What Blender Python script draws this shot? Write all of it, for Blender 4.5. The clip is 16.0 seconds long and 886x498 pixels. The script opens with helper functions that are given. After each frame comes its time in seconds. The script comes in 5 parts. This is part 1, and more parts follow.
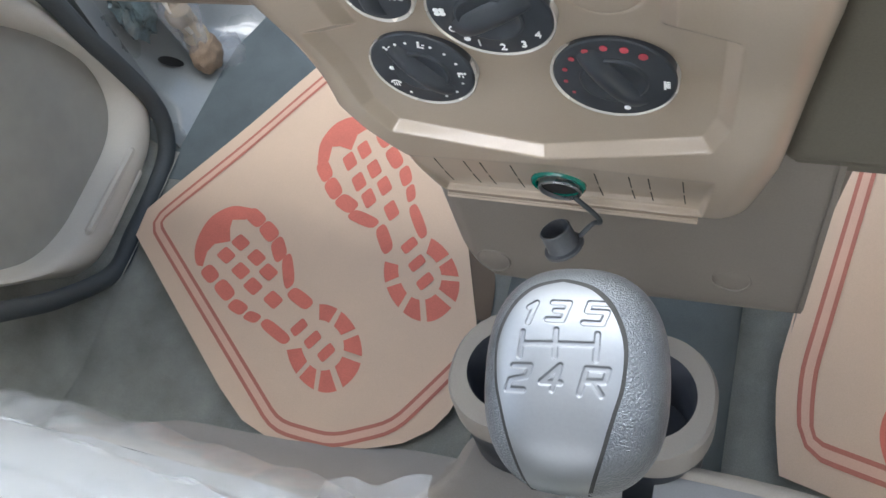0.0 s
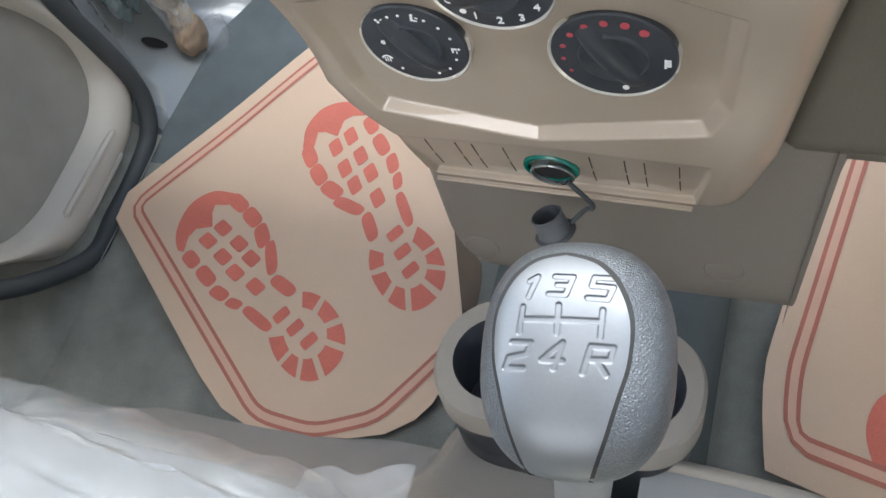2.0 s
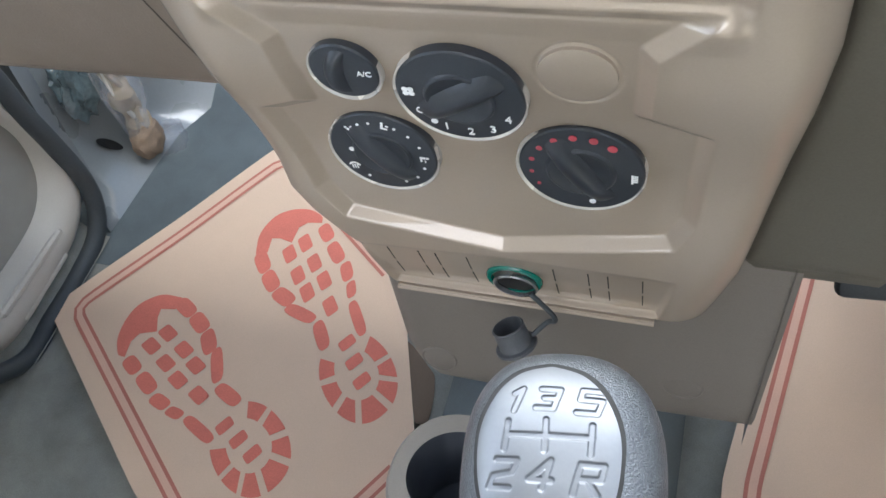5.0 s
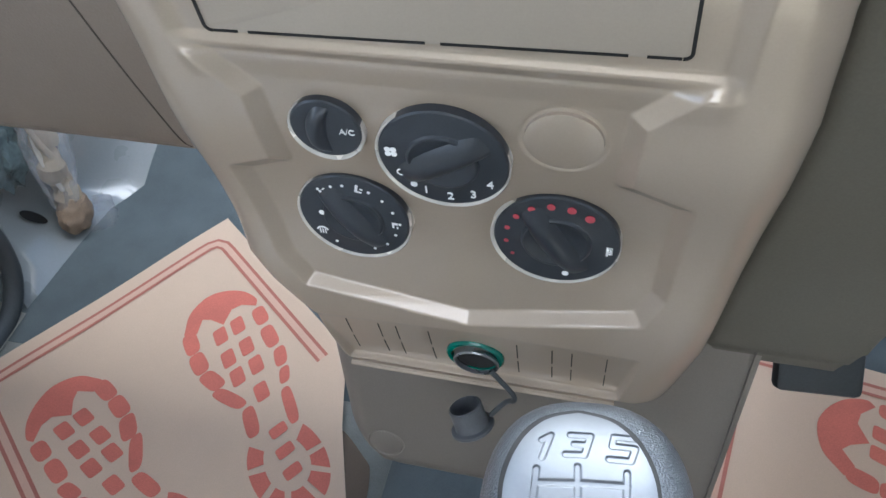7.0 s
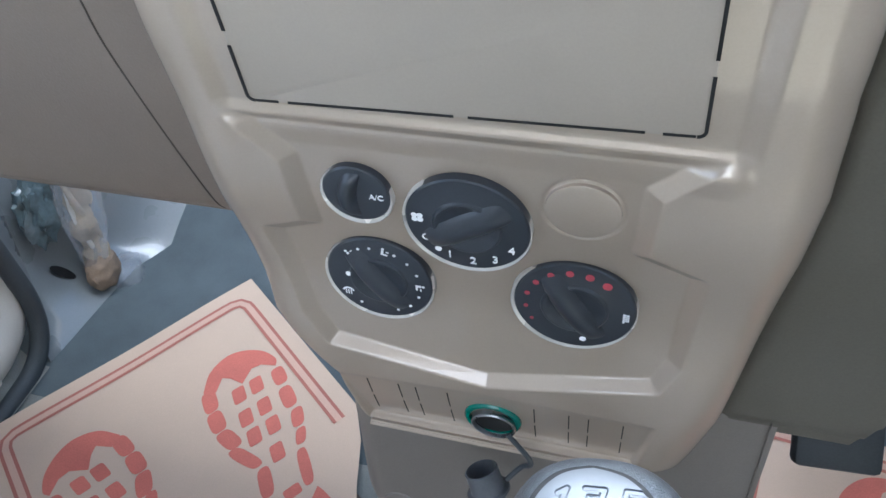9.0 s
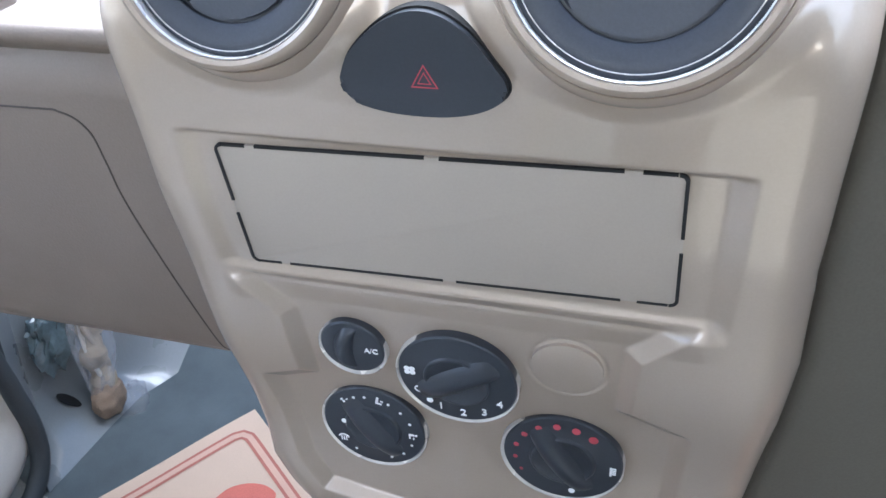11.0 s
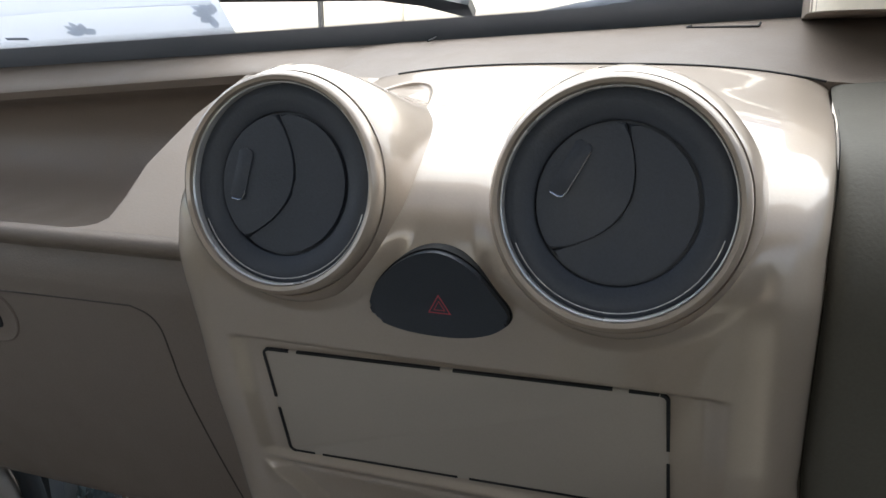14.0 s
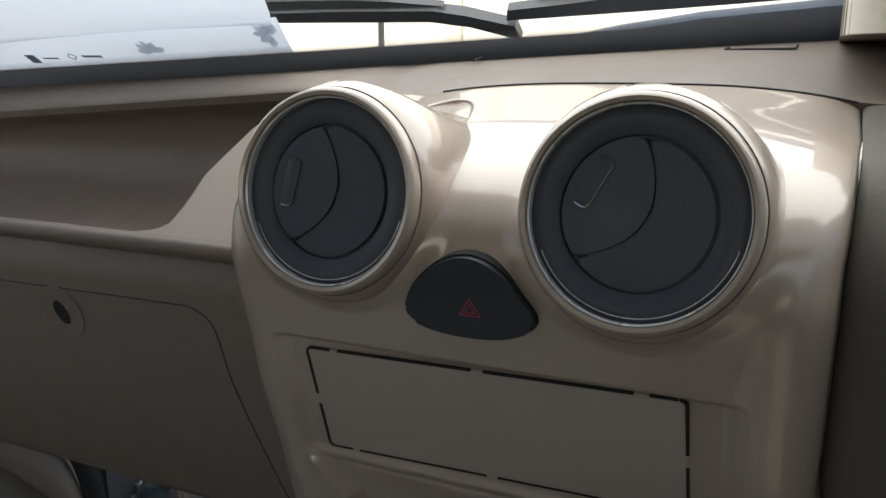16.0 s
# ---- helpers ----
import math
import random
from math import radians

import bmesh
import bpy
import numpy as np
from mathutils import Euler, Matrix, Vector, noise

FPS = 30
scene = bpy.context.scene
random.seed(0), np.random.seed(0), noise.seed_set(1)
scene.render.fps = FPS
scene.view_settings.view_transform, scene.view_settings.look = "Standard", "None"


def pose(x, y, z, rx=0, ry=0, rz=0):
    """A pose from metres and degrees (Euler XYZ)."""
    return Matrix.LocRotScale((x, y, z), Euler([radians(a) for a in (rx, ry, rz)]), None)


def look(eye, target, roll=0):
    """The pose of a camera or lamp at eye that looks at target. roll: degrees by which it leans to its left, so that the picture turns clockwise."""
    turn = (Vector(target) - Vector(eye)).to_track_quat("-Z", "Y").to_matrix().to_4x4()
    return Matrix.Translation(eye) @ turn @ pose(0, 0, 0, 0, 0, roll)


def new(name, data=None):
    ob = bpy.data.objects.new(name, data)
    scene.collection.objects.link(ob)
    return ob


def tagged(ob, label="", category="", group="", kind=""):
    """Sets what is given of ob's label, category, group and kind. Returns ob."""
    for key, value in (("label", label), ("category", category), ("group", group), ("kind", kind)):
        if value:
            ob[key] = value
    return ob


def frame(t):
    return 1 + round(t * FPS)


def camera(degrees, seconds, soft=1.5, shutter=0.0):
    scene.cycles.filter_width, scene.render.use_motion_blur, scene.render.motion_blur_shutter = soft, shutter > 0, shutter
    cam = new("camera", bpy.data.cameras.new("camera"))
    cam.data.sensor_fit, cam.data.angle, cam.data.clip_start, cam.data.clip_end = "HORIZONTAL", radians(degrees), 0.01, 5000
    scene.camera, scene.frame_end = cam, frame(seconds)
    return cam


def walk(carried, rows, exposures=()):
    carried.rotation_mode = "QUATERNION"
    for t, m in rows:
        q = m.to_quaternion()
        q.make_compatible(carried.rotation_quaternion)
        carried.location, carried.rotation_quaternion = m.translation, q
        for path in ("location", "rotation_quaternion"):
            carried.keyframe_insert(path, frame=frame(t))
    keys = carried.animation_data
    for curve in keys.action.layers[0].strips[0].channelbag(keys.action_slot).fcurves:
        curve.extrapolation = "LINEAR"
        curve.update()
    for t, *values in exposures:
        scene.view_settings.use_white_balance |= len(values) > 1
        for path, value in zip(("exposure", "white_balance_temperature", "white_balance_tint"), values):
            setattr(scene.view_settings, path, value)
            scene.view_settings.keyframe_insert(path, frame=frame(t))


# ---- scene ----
cam = camera(57.0, 16.0)
PATH = [
    (0, (0.118, 0.033, 0.801), (-0.569, 1.106, -0.741), -18.4),
    (0.5, (0.118, 0.028, 0.804), (-0.563, 1.102, -0.74), -17.8),
    (1, (0.114, 0.033, 0.793), (-0.554, 1.111, -0.753), -17.1),
    (1.5, (0.113, 0.033, 0.791), (-0.546, 1.113, -0.758), -16.5),
    (2, (0.111, 0.034, 0.787), (-0.536, 1.109, -0.771), -16.2),
    (2.5, (0.104, 0.04, 0.775), (-0.489, 1.118, -0.802), -14.3),
    (3, (0.098, 0.044, 0.766), (-0.452, 1.129, -0.822), -12.6),
    (3.5, (0.096, 0.044, 0.762), (-0.451, 1.142, -0.818), -11.9),
    (4, (0.094, 0.042, 0.765), (-0.46, 1.163, -0.797), -11.6),
    (4.5, (0.097, 0.036, 0.772), (-0.477, 1.225, -0.731), -10.4),
    (4.7, (0.1, 0.036, 0.781), (-0.471, 1.279, -0.678), -9.8),
    (6.8, (0.078, 0.024, 0.769), (-0.342, 1.541, -0.464), -2.2),
    (7, (0.074, 0.024, 0.765), (-0.327, 1.551, -0.463), -1.4),
    (7.5, (0.069, 0.026, 0.757), (-0.317, 1.579, -0.443), -0.1),
    (8, (0.069, 0.025, 0.758), (-0.324, 1.585, -0.431), 0.2),
    (8.5, (0.072, 0.018, 0.765), (-0.362, 1.596, -0.385), -0.2),
    (10.8, (0.085, 0.002, 0.793), (-0.431, 1.734, -0.065), -0.4),
    (11, (0.087, 0.003, 0.796), (-0.442, 1.743, -0.035), -0.3),
    (11.5, (0.092, -0.004, 0.805), (-0.466, 1.758, 0.041), -0.3),
    (12, (0.097, -0.01, 0.813), (-0.509, 1.77, 0.132), -0.4),
    (12.5, (0.101, -0.015, 0.821), (-0.523, 1.785, 0.212), -0.7),
    (12.7, (0.104, -0.017, 0.819), (-0.524, 1.803, 0.281), -0.3),
    (13, (0.105, -0.02, 0.823), (-0.53, 1.802, 0.297), -0.3),
    (13.5, (0.106, -0.023, 0.825), (-0.548, 1.803, 0.34), -0.0),
    (14, (0.115, -0.029, 0.83), (-0.58, 1.792, 0.381), 0.0),
    (14.5, (0.12, -0.032, 0.832), (-0.593, 1.787, 0.402), -0.3),
    (15, (0.125, -0.04, 0.833), (-0.603, 1.781, 0.439), -0.4),
    (15.5, (0.128, -0.041, 0.834), (-0.648, 1.764, 0.462), -0.5),
    (16, (0.132, -0.045, 0.829), (-0.691, 1.732, 0.426), 0.5),
]
EXPOSURES = [(0.0, 2.66, 6600, 10), (1.0, 2.66, 6600, 10), (3.0, 2.58, 6850, 9), (4.2, 2.58, 6800, 9), (4.7, 2.63, 6600, 10), (6.8, 2.46, 6150, 9), (8.7, 2.52, 5800, 9), (10.8, 2.58, 5700, 12), (11.5, 2.56, 5850, 14), (12.3, 1.92, 6100, 13), (13.0, 1.28, 6200, 12), (13.6, 0.84, 6300, 12), (14.3, 0.46, 6450, 10), (16.0, 0.12, 6600, 10)]
walk(cam, [(t, look(eye, target, roll)) for t, eye, target, roll in PATH], EXPOSURES)

# ---- daylight ----
world = bpy.data.worlds.new("daylight")
scene.world = world
world.use_nodes = True
wn = world.node_tree.nodes
sky = wn.new("ShaderNodeTexSky")
sky.sky_type, sky.sun_disc = "NISHITA", False
sky.sun_elevation, sky.sun_rotation = radians(37), radians(173)
world.node_tree.links.new(sky.outputs[0], wn["Background"].inputs[0])
wn["Background"].inputs[1].default_value = 0.085
sun = new("sun", bpy.data.lights.new("sun", "SUN"))
sun.data.energy, sun.data.angle, sun.data.color = 5.0, radians(0.6), (1.0, 0.95, 0.88)
sun.matrix_world = look((0.12, -1.0, 0.75), (0, 0, 0))


def window_light(name, eye, target, w, h, watts, color=(1, 1, 1)):
    ob = new(name, bpy.data.lights.new(name, "AREA"))
    ob.data.shape, ob.data.size, ob.data.size_y = "RECTANGLE", w, h
    ob.data.energy, ob.data.color = watts, color
    ob.matrix_world = look(eye, target)
    return ob


window_light("windscreen_daylight", (-0.03, 0.47, 1.17), (-0.05, -0.1, 0.50), 1.30, 0.5, 5.7, (0.93, 0.97, 1.0))
window_light("passenger_window_daylight", (-0.79, 0.05, 0.95), (-0.32, 0.34, 0.0), 0.50, 0.40, 0.38, (0.97, 0.985, 1.0))
window_light("driver_window_daylight", (0.74, -0.25, 1.02), (0.0, 0.25, 0.65), 0.5, 0.22, 0.10, (0.97, 0.99, 1.0))
window_light("rear_window_daylight", (0.0, -1.55, 1.0), (0.0, 0.3, 0.6), 1.2, 0.42, 0.62, (0.96, 0.98, 1.0))


# ---- materials ----
def mk(name, color, rough=0.5, metal=0.0, vary=0.12, scale=30.0, fine=400.0, bump=0.1, coat=0.0, coat_rough=0.05, spec=0.5, rough_vary=0.1, coord="Object", bump_dist=0.0006):
    m = bpy.data.materials.new(name)
    m.use_nodes = True
    nt = m.node_tree
    n, l = nt.nodes, nt.links
    b = n["Principled BSDF"]
    b.inputs["Roughness"].default_value = rough
    b.inputs["Metallic"].default_value = metal
    b.inputs["Specular IOR Level"].default_value = spec
    b.inputs["Coat Weight"].default_value = coat
    b.inputs["Coat Roughness"].default_value = coat_rough
    tc = n.new("ShaderNodeTexCoord")
    big = n.new("ShaderNodeTexNoise")
    big.inputs["Scale"].default_value, big.inputs["Detail"].default_value = scale, 4.0
    small = n.new("ShaderNodeTexNoise")
    small.inputs["Scale"].default_value, small.inputs["Detail"].default_value = fine, 2.0
    l.new(tc.outputs[coord], big.inputs["Vector"])
    l.new(tc.outputs[coord], small.inputs["Vector"])
    mixn = n.new("ShaderNodeMath")
    mixn.operation = "ADD"
    l.new(big.outputs["Fac"], mixn.inputs[0])
    l.new(small.outputs["Fac"], mixn.inputs[1])
    ramp = n.new("ShaderNodeMapRange")
    ramp.inputs[1].default_value, ramp.inputs[2].default_value = 0.7, 1.3
    ramp.inputs[3].default_value, ramp.inputs[4].default_value = 1 - vary, 1 + vary
    l.new(mixn.outputs[0], ramp.inputs[0])
    hsv = n.new("ShaderNodeHueSaturation")
    hsv.inputs["Color"].default_value = (*color, 1)
    l.new(ramp.outputs[0], hsv.inputs["Value"])
    l.new(hsv.outputs[0], b.inputs["Base Color"])
    rr = n.new("ShaderNodeMapRange")
    rr.inputs[1].default_value, rr.inputs[2].default_value = 0.3, 0.7
    rr.inputs[3].default_value, rr.inputs[4].default_value = max(0.0, rough - rough_vary), min(1.0, rough + rough_vary)
    l.new(big.outputs["Fac"], rr.inputs[0])
    l.new(rr.outputs[0], b.inputs["Roughness"])
    if bump > 0:
        bp = n.new("ShaderNodeBump")
        bp.inputs["Strength"].default_value, bp.inputs["Distance"].default_value = bump, bump_dist
        l.new(small.outputs["Fac"], bp.inputs["Height"])
        l.new(bp.outputs[0], b.inputs["Normal"])
    return m


M_FASCIA = mk("champagne_lacquer", (0.394, 0.321, 0.253), 0.36, 0.30, 0.03, 12, 900, 0.03, 1.0, 0.03, rough_vary=0.04)
M_COVER = mk("beige_satin_plastic", (0.362, 0.312, 0.260), 0.5, 0, 0.03, 20, 900, 0.05)
M_DASH = mk("beige_grained_plastic", (0.181, 0.145, 0.116), 0.5, 0, 0.05, 25, 700, 0.35)
M_CHEEK = mk("smooth_beige_plastic", (0.235, 0.190, 0.152), 0.42, 0, 0.04, 25, 700, 0.12)
M_LOWER = mk("grey_beige_plastic", (0.165, 0.145, 0.124), 0.55, 0, 0.06, 15, 700, 0.25)
M_HOLDER = mk("pale_beige_plastic", (0.29, 0.268, 0.24), 0.5, 0, 0.05, 25, 700, 0.3)
M_KNEE = mk("dark_grey_brown_plastic", (0.112, 0.102, 0.083), 0.7, 0, 0.06, 15, 700, 0.25, spec=0.2)
M_BLACK = mk("black_satin_plastic", (0.026, 0.031, 0.039), 0.38, 0, 0.1, 30, 900, 0.05)
M_VENT = mk("charcoal_plastic", (0.047, 0.053, 0.066), 0.5, 0, 0.1, 30, 900, 0.15)
M_GAP = mk("dark_gap", (0.008, 0.008, 0.008), 0.8, 0, 0.05, 30, 300, 0)
M_SEAM = mk("shaded_seam", (0.055, 0.046, 0.038), 0.7, 0, 0.05, 30, 300, 0)
M_RING = mk("satin_beige_ring", (0.66, 0.63, 0.59), 0.25, 0.4, 0.03, 20, 600, 0.02, 0.4)
M_CHROME = mk("chrome", (0.75, 0.75, 0.75), 0.15, 1.0, 0.03, 20, 600, 0)
M_CAP = mk("dark_grey_rubber_cap", (0.075, 0.080, 0.086), 0.4, 0, 0.1, 40, 600, 0.05)
M_STEEL = mk("dull_grey_metal", (0.30, 0.31, 0.32), 0.3, 0.9, 0.05, 40, 600, 0.05)
M_GREEN = mk("green_translucent_plastic", (0.0, 0.13, 0.095), 0.2, 0, 0.1, 60, 300, 0)
M_WHITE = mk("white_print", (0.85, 0.85, 0.85), 0.5, 0, 0.02, 30, 300, 0)
M_RED = mk("red_print", (0.46, 0.06, 0.08), 0.5, 0, 0.05, 30, 300, 0)
M_PAPER = mk("kraft_paper", (0.645, 0.478, 0.348), 0.8, 0, 0.06, 9, 900, 0.12, spec=0.25)
# Kraft paper darkened to hold the shade beside the console.
M_SHADE_PAPER = mk("shaded_kraft_paper", (0.17, 0.125, 0.09), 0.85, 0, 0.1, 14, 900, 0.2, spec=0.2)
M_PRINT = mk("red_ink_on_paper", (0.64, 0.185, 0.135), 0.75, 0, 0.12, 25, 700, 0.05, spec=0.25)
M_LINE = mk("dull_red_ink_on_paper", (0.46, 0.170, 0.125), 0.75, 0, 0.10, 25, 700, 0.05, spec=0.25)
M_PINK = mk("pink_ink_on_paper", (0.66, 0.42, 0.31), 0.75, 0, 0.06, 25, 700, 0.05, spec=0.25)
M_CARPET = mk("grey_carpet", (0.29, 0.295, 0.265), 0.95, 0, 0.3, 18, 1500, 0.9, spec=0.1, bump_dist=0.002)
M_TOE = mk("blue_grey_felt", (0.138, 0.162, 0.166), 0.95, 0, 0.2, 14, 1500, 0.8, spec=0.1, bump_dist=0.002)
M_BODY = mk("grey_white_body_paint", (0.21, 0.225, 0.228), 0.3, 0, 0.04, 8, 300, 0.02, 0.5)
M_RUBBER = mk("dark_grey_rubber", (0.040, 0.048, 0.052), 0.6, 0, 0.15, 30, 500, 0.1)
M_DOOR = mk("beige_door_card", (0.47, 0.45, 0.40), 0.55, 0, 0.05, 14, 700, 0.2)
M_SPEAKER = mk("grey_cloth", (0.29, 0.29, 0.265), 0.9, 0, 0.12, 30, 1500, 0.4)
M_KNOB = mk("silver_grey_leather", (0.118, 0.127, 0.139), 0.34, 0.8, 0.10, 60, 1700, 0.75, rough_vary=0.06, bump_dist=0.0009)
M_PLATE = mk("satin_silver_plate", (0.150, 0.158, 0.170), 0.40, 0.65, 0.03, 30, 900, 0.03)
M_LEVER = mk("grey_plastic_sleeve", (0.22, 0.225, 0.23), 0.5, 0.1, 0.06, 30, 700, 0.1)
# Black frit raised to blue-grey: the veil of glare is in its colour.
M_FRIT = mk("glare_lifted_frit", (0.235, 0.262, 0.310), 0.5, 0, 0.03, 30, 300, 0, rough_vary=0.02)
M_SHEET = mk("white_paper_sheet", (0.88, 0.89, 0.91), 0.7, 0, 0.02, 8, 500, 0.03)


def translucent(m, color, amount):
    """Let a thin sheet glow with the light behind it."""
    nt = m.node_tree
    t = nt.nodes.new("ShaderNodeBsdfTranslucent")
    t.inputs["Color"].default_value = (*color, 1)
    mix = nt.nodes.new("ShaderNodeMixShader")
    mix.inputs[0].default_value = amount
    nt.links.new(nt.nodes["Principled BSDF"].outputs[0], mix.inputs[1])
    nt.links.new(t.outputs[0], mix.inputs[2])
    nt.links.new(mix.outputs[0], nt.nodes["Material Output"].inputs[0])


translucent(M_SHEET, (0.62, 0.65, 0.71), 0.56)
M_INK = mk("grey_blue_ink", (0.22, 0.25, 0.31), 0.7, 0, 0.04, 20, 400, 0)
M_WIPER = mk("black_wiper_metal", (0.055, 0.057, 0.062), 0.45, 0, 0.1, 30, 400, 0.05)
M_WALL = mk("cream_wall_paint", (0.85, 0.82, 0.73), 0.8, 0, 0.04, 2, 60, 0.1)
M_GROUND = mk("concrete_ground", (0.42, 0.41, 0.39), 0.85, 0, 0.15, 2, 60, 0.3)
M_HEAD = mk("grey_headliner", (0.27, 0.265, 0.25), 0.9, 0, 0.05, 10, 600, 0.2)
M_TAPE = mk("cream_masking_tape", (0.75, 0.68, 0.57), 0.6, 0, 0.04, 30, 400, 0.05)
M_FLOWER = mk("pale_blue_grey_ink", (0.56, 0.59, 0.64), 0.7, 0, 0.04, 20, 400, 0)
translucent(M_FLOWER, (0.60, 0.64, 0.70), 0.62)
M_SIGN = mk("faded_red_sign", (0.70, 0.22, 0.20), 0.6, 0, 0.05, 3, 60, 0)
M_WIRE = mk("tan_loom_tape", (0.40, 0.31, 0.20), 0.7, 0, 0.2, 40, 500, 0.3)
M_FOAM = mk("tan_foam", (0.24, 0.17, 0.115), 0.8, 0, 0.15, 40, 500, 0.3)
M_BAG = mk("dark_teal_plastic", (0.085, 0.115, 0.12), 0.15, 0, 0.2, 40, 160, 0.6, 0.5, bump_dist=0.002)
M_SKIRT = mk("grey_beige_cloth", (0.30, 0.275, 0.25), 0.85, 0, 0.08, 14, 900, 0.4, spec=0.3)
M_SEAT = mk("grey_seat_cloth", (0.33, 0.34, 0.35), 0.85, 0, 0.12, 20, 900, 0.5)


def film_material(name, alpha):
    m = mk(name, (0.50, 0.52, 0.545), 0.12, 0, 0.04, 14, 90, 0.5, 0.6, 0.05, bump_dist=0.002)
    m.node_tree.nodes["Principled BSDF"].inputs["Alpha"].default_value = alpha
    return m


M_FILM = film_material("clear_plastic_film", 0.36)
M_WRAP = film_material("thin_clear_wrap", 0.30)
M_GLASS = bpy.data.materials.new("window_glass")
M_GLASS.use_nodes = True
_b = M_GLASS.node_tree.nodes["Principled BSDF"]
_b.inputs["Transmission Weight"].default_value, _b.inputs["Roughness"].default_value, _b.inputs["IOR"].default_value = 1.0, 0.0, 1.02
_b.inputs["Base Color"].default_value = (0.97, 0.99, 0.98, 1)


# ---- mesh helpers ----
def thing(name, at, label, category, group="", kind=""):
    ob = new(name)
    ob.empty_display_size = 0.02
    ob.matrix_basis = Matrix.Translation(at)
    return tagged(ob, label, category, group, kind)


def part(name, bm, material, parent=None, label="", smooth=True, angle=35):
    me = bpy.data.meshes.new(name)
    bmesh.ops.recalc_face_normals(bm, faces=bm.faces[:]) if len(bm.faces) < 60000 else None
    bm.to_mesh(me)
    bm.free()
    return mesh_part(name, me, material, parent, label, smooth, angle)


def mesh_part(name, me, material, parent=None, label="", smooth=True, angle=35):
    me.materials.append(material)
    if smooth:
        me.polygons.foreach_set("use_smooth", [True] * len(me.polygons))
        me.set_sharp_from_angle(angle=radians(angle))
    ob = new(name, me)
    if parent is not None:
        ob.parent = parent
        base = parent.matrix_basis.copy()
        if parent.parent is not None:
            base = parent.parent.matrix_basis @ parent.matrix_parent_inverse @ base
        ob.matrix_parent_inverse = base.inverted()
    if label:
        ob["label"] = label
    return ob


def grid(fn, us, vs):
    """A sheet fn(u, v) -> place over the two lists."""
    bm = bmesh.new()
    rows = [[bm.verts.new(fn(u, v)) for v in vs] for u in us]
    for a, b in zip(rows, rows[1:]):
        for i in range(len(vs) - 1):
            bm.faces.new((a[i], a[i + 1], b[i + 1], b[i]))
    return bm


def grid_mesh(name, P):
    """A mesh from an array of places of shape rows x columns x 3."""
    r, c, _ = P.shape
    idx = np.arange(r * c).reshape(r, c)
    f = np.stack([idx[:-1, :-1], idx[:-1, 1:], idx[1:, 1:], idx[1:, :-1]], -1).reshape(-1, 4)
    me = bpy.data.meshes.new(name)
    me.from_pydata(P.reshape(-1, 3).tolist(), [], f.tolist())
    return me


def box(lo, hi, bevel=0.0, seg=2, m=None):
    bm = bmesh.new()
    bmesh.ops.create_cube(bm, size=1)
    lo, hi = Vector(lo), Vector(hi)
    for v in bm.verts:
        v.co = Vector([(lo[i] + hi[i]) / 2 + v.co[i] * (hi[i] - lo[i]) for i in range(3)])
    if bevel:
        bmesh.ops.bevel(bm, geom=bm.edges[:], offset=bevel, segments=seg, affect="EDGES", profile=0.5)
    if m is not None:
        bm.transform(m)
    return bm


def lathe(profile, m, n=64, cap=True):
    """Rings of (radius, height) about local z, laid by m."""
    bm = bmesh.new()
    rings = []
    for r, h in profile:
        if r <= 1e-6:
            rings.append([bm.verts.new(m @ Vector((0, 0, h)))])
        else:
            rings.append([bm.verts.new(m @ Vector((r * math.cos(2 * math.pi * i / n), r * math.sin(2 * math.pi * i / n), h))) for i in range(n)])
    for a, b in zip(rings, rings[1:]):
        for i in range(n):
            j = (i + 1) % n
            if len(a) == 1 and len(b) > 1:
                bm.faces.new((a[0], b[i], b[j]))
            elif len(b) == 1 and len(a) > 1:
                bm.faces.new((a[i], a[j], b[0]))
            elif len(a) > 1:
                bm.faces.new((a[i], a[j], b[j], b[i]))
    return bm


def prism(poly, h0, h1, m, bevel=0.0):
    """A plate of the outline poly (x, y) from height h0 to h1, laid by m."""
    bm = bmesh.new()
    a = [bm.verts.new((x, y, h0)) for x, y in poly]
    b = [bm.verts.new((x, y, h1)) for x, y in poly]
    k = len(poly)
    for i in range(k):
        bm.faces.new((a[i], a[(i + 1) % k], b[(i + 1) % k], b[i]))
    top = bm.faces.new(b)
    bm.faces.new(a[::-1])
    if bevel:
        bmesh.ops.bevel(bm, geom=list(top.edges), offset=bevel, segments=2, affect="EDGES", profile=0.5)
    bm.transform(m)
    return bm


def join(bms):
    out = bmesh.new()
    for b in bms:
        me = bpy.data.meshes.new("tmp")
        b.to_mesh(me)
        b.free()
        out.from_mesh(me)
        bpy.data.meshes.remove(me)
    return out


def tube(pts, r, n=10):
    """A round bar through the places pts; r is a number or one for each place."""
    bm = bmesh.new()
    rs = r if isinstance(r, (list, tuple)) else [r] * len(pts)
    pts = [Vector(p) for p in pts]
    rings = []
    for i, p in enumerate(pts):
        d = (pts[min(i + 1, len(pts) - 1)] - pts[max(i - 1, 0)]).normalized()
        s = d.cross(Vector((0.3, 0.2, 1))).normalized()
        t = d.cross(s)
        rings.append([bm.verts.new(p + rs[i] * (math.cos(2 * math.pi * k / n) * s + math.sin(2 * math.pi * k / n) * t)) for k in range(n)])
    for a, b in zip(rings, rings[1:]):
        for k in range(n):
            bm.faces.new((a[k], a[(k + 1) % n], b[(k + 1) % n], b[k]))
    bm.faces.new(rings[0][::-1])
    bm.faces.new(rings[-1])
    return bm


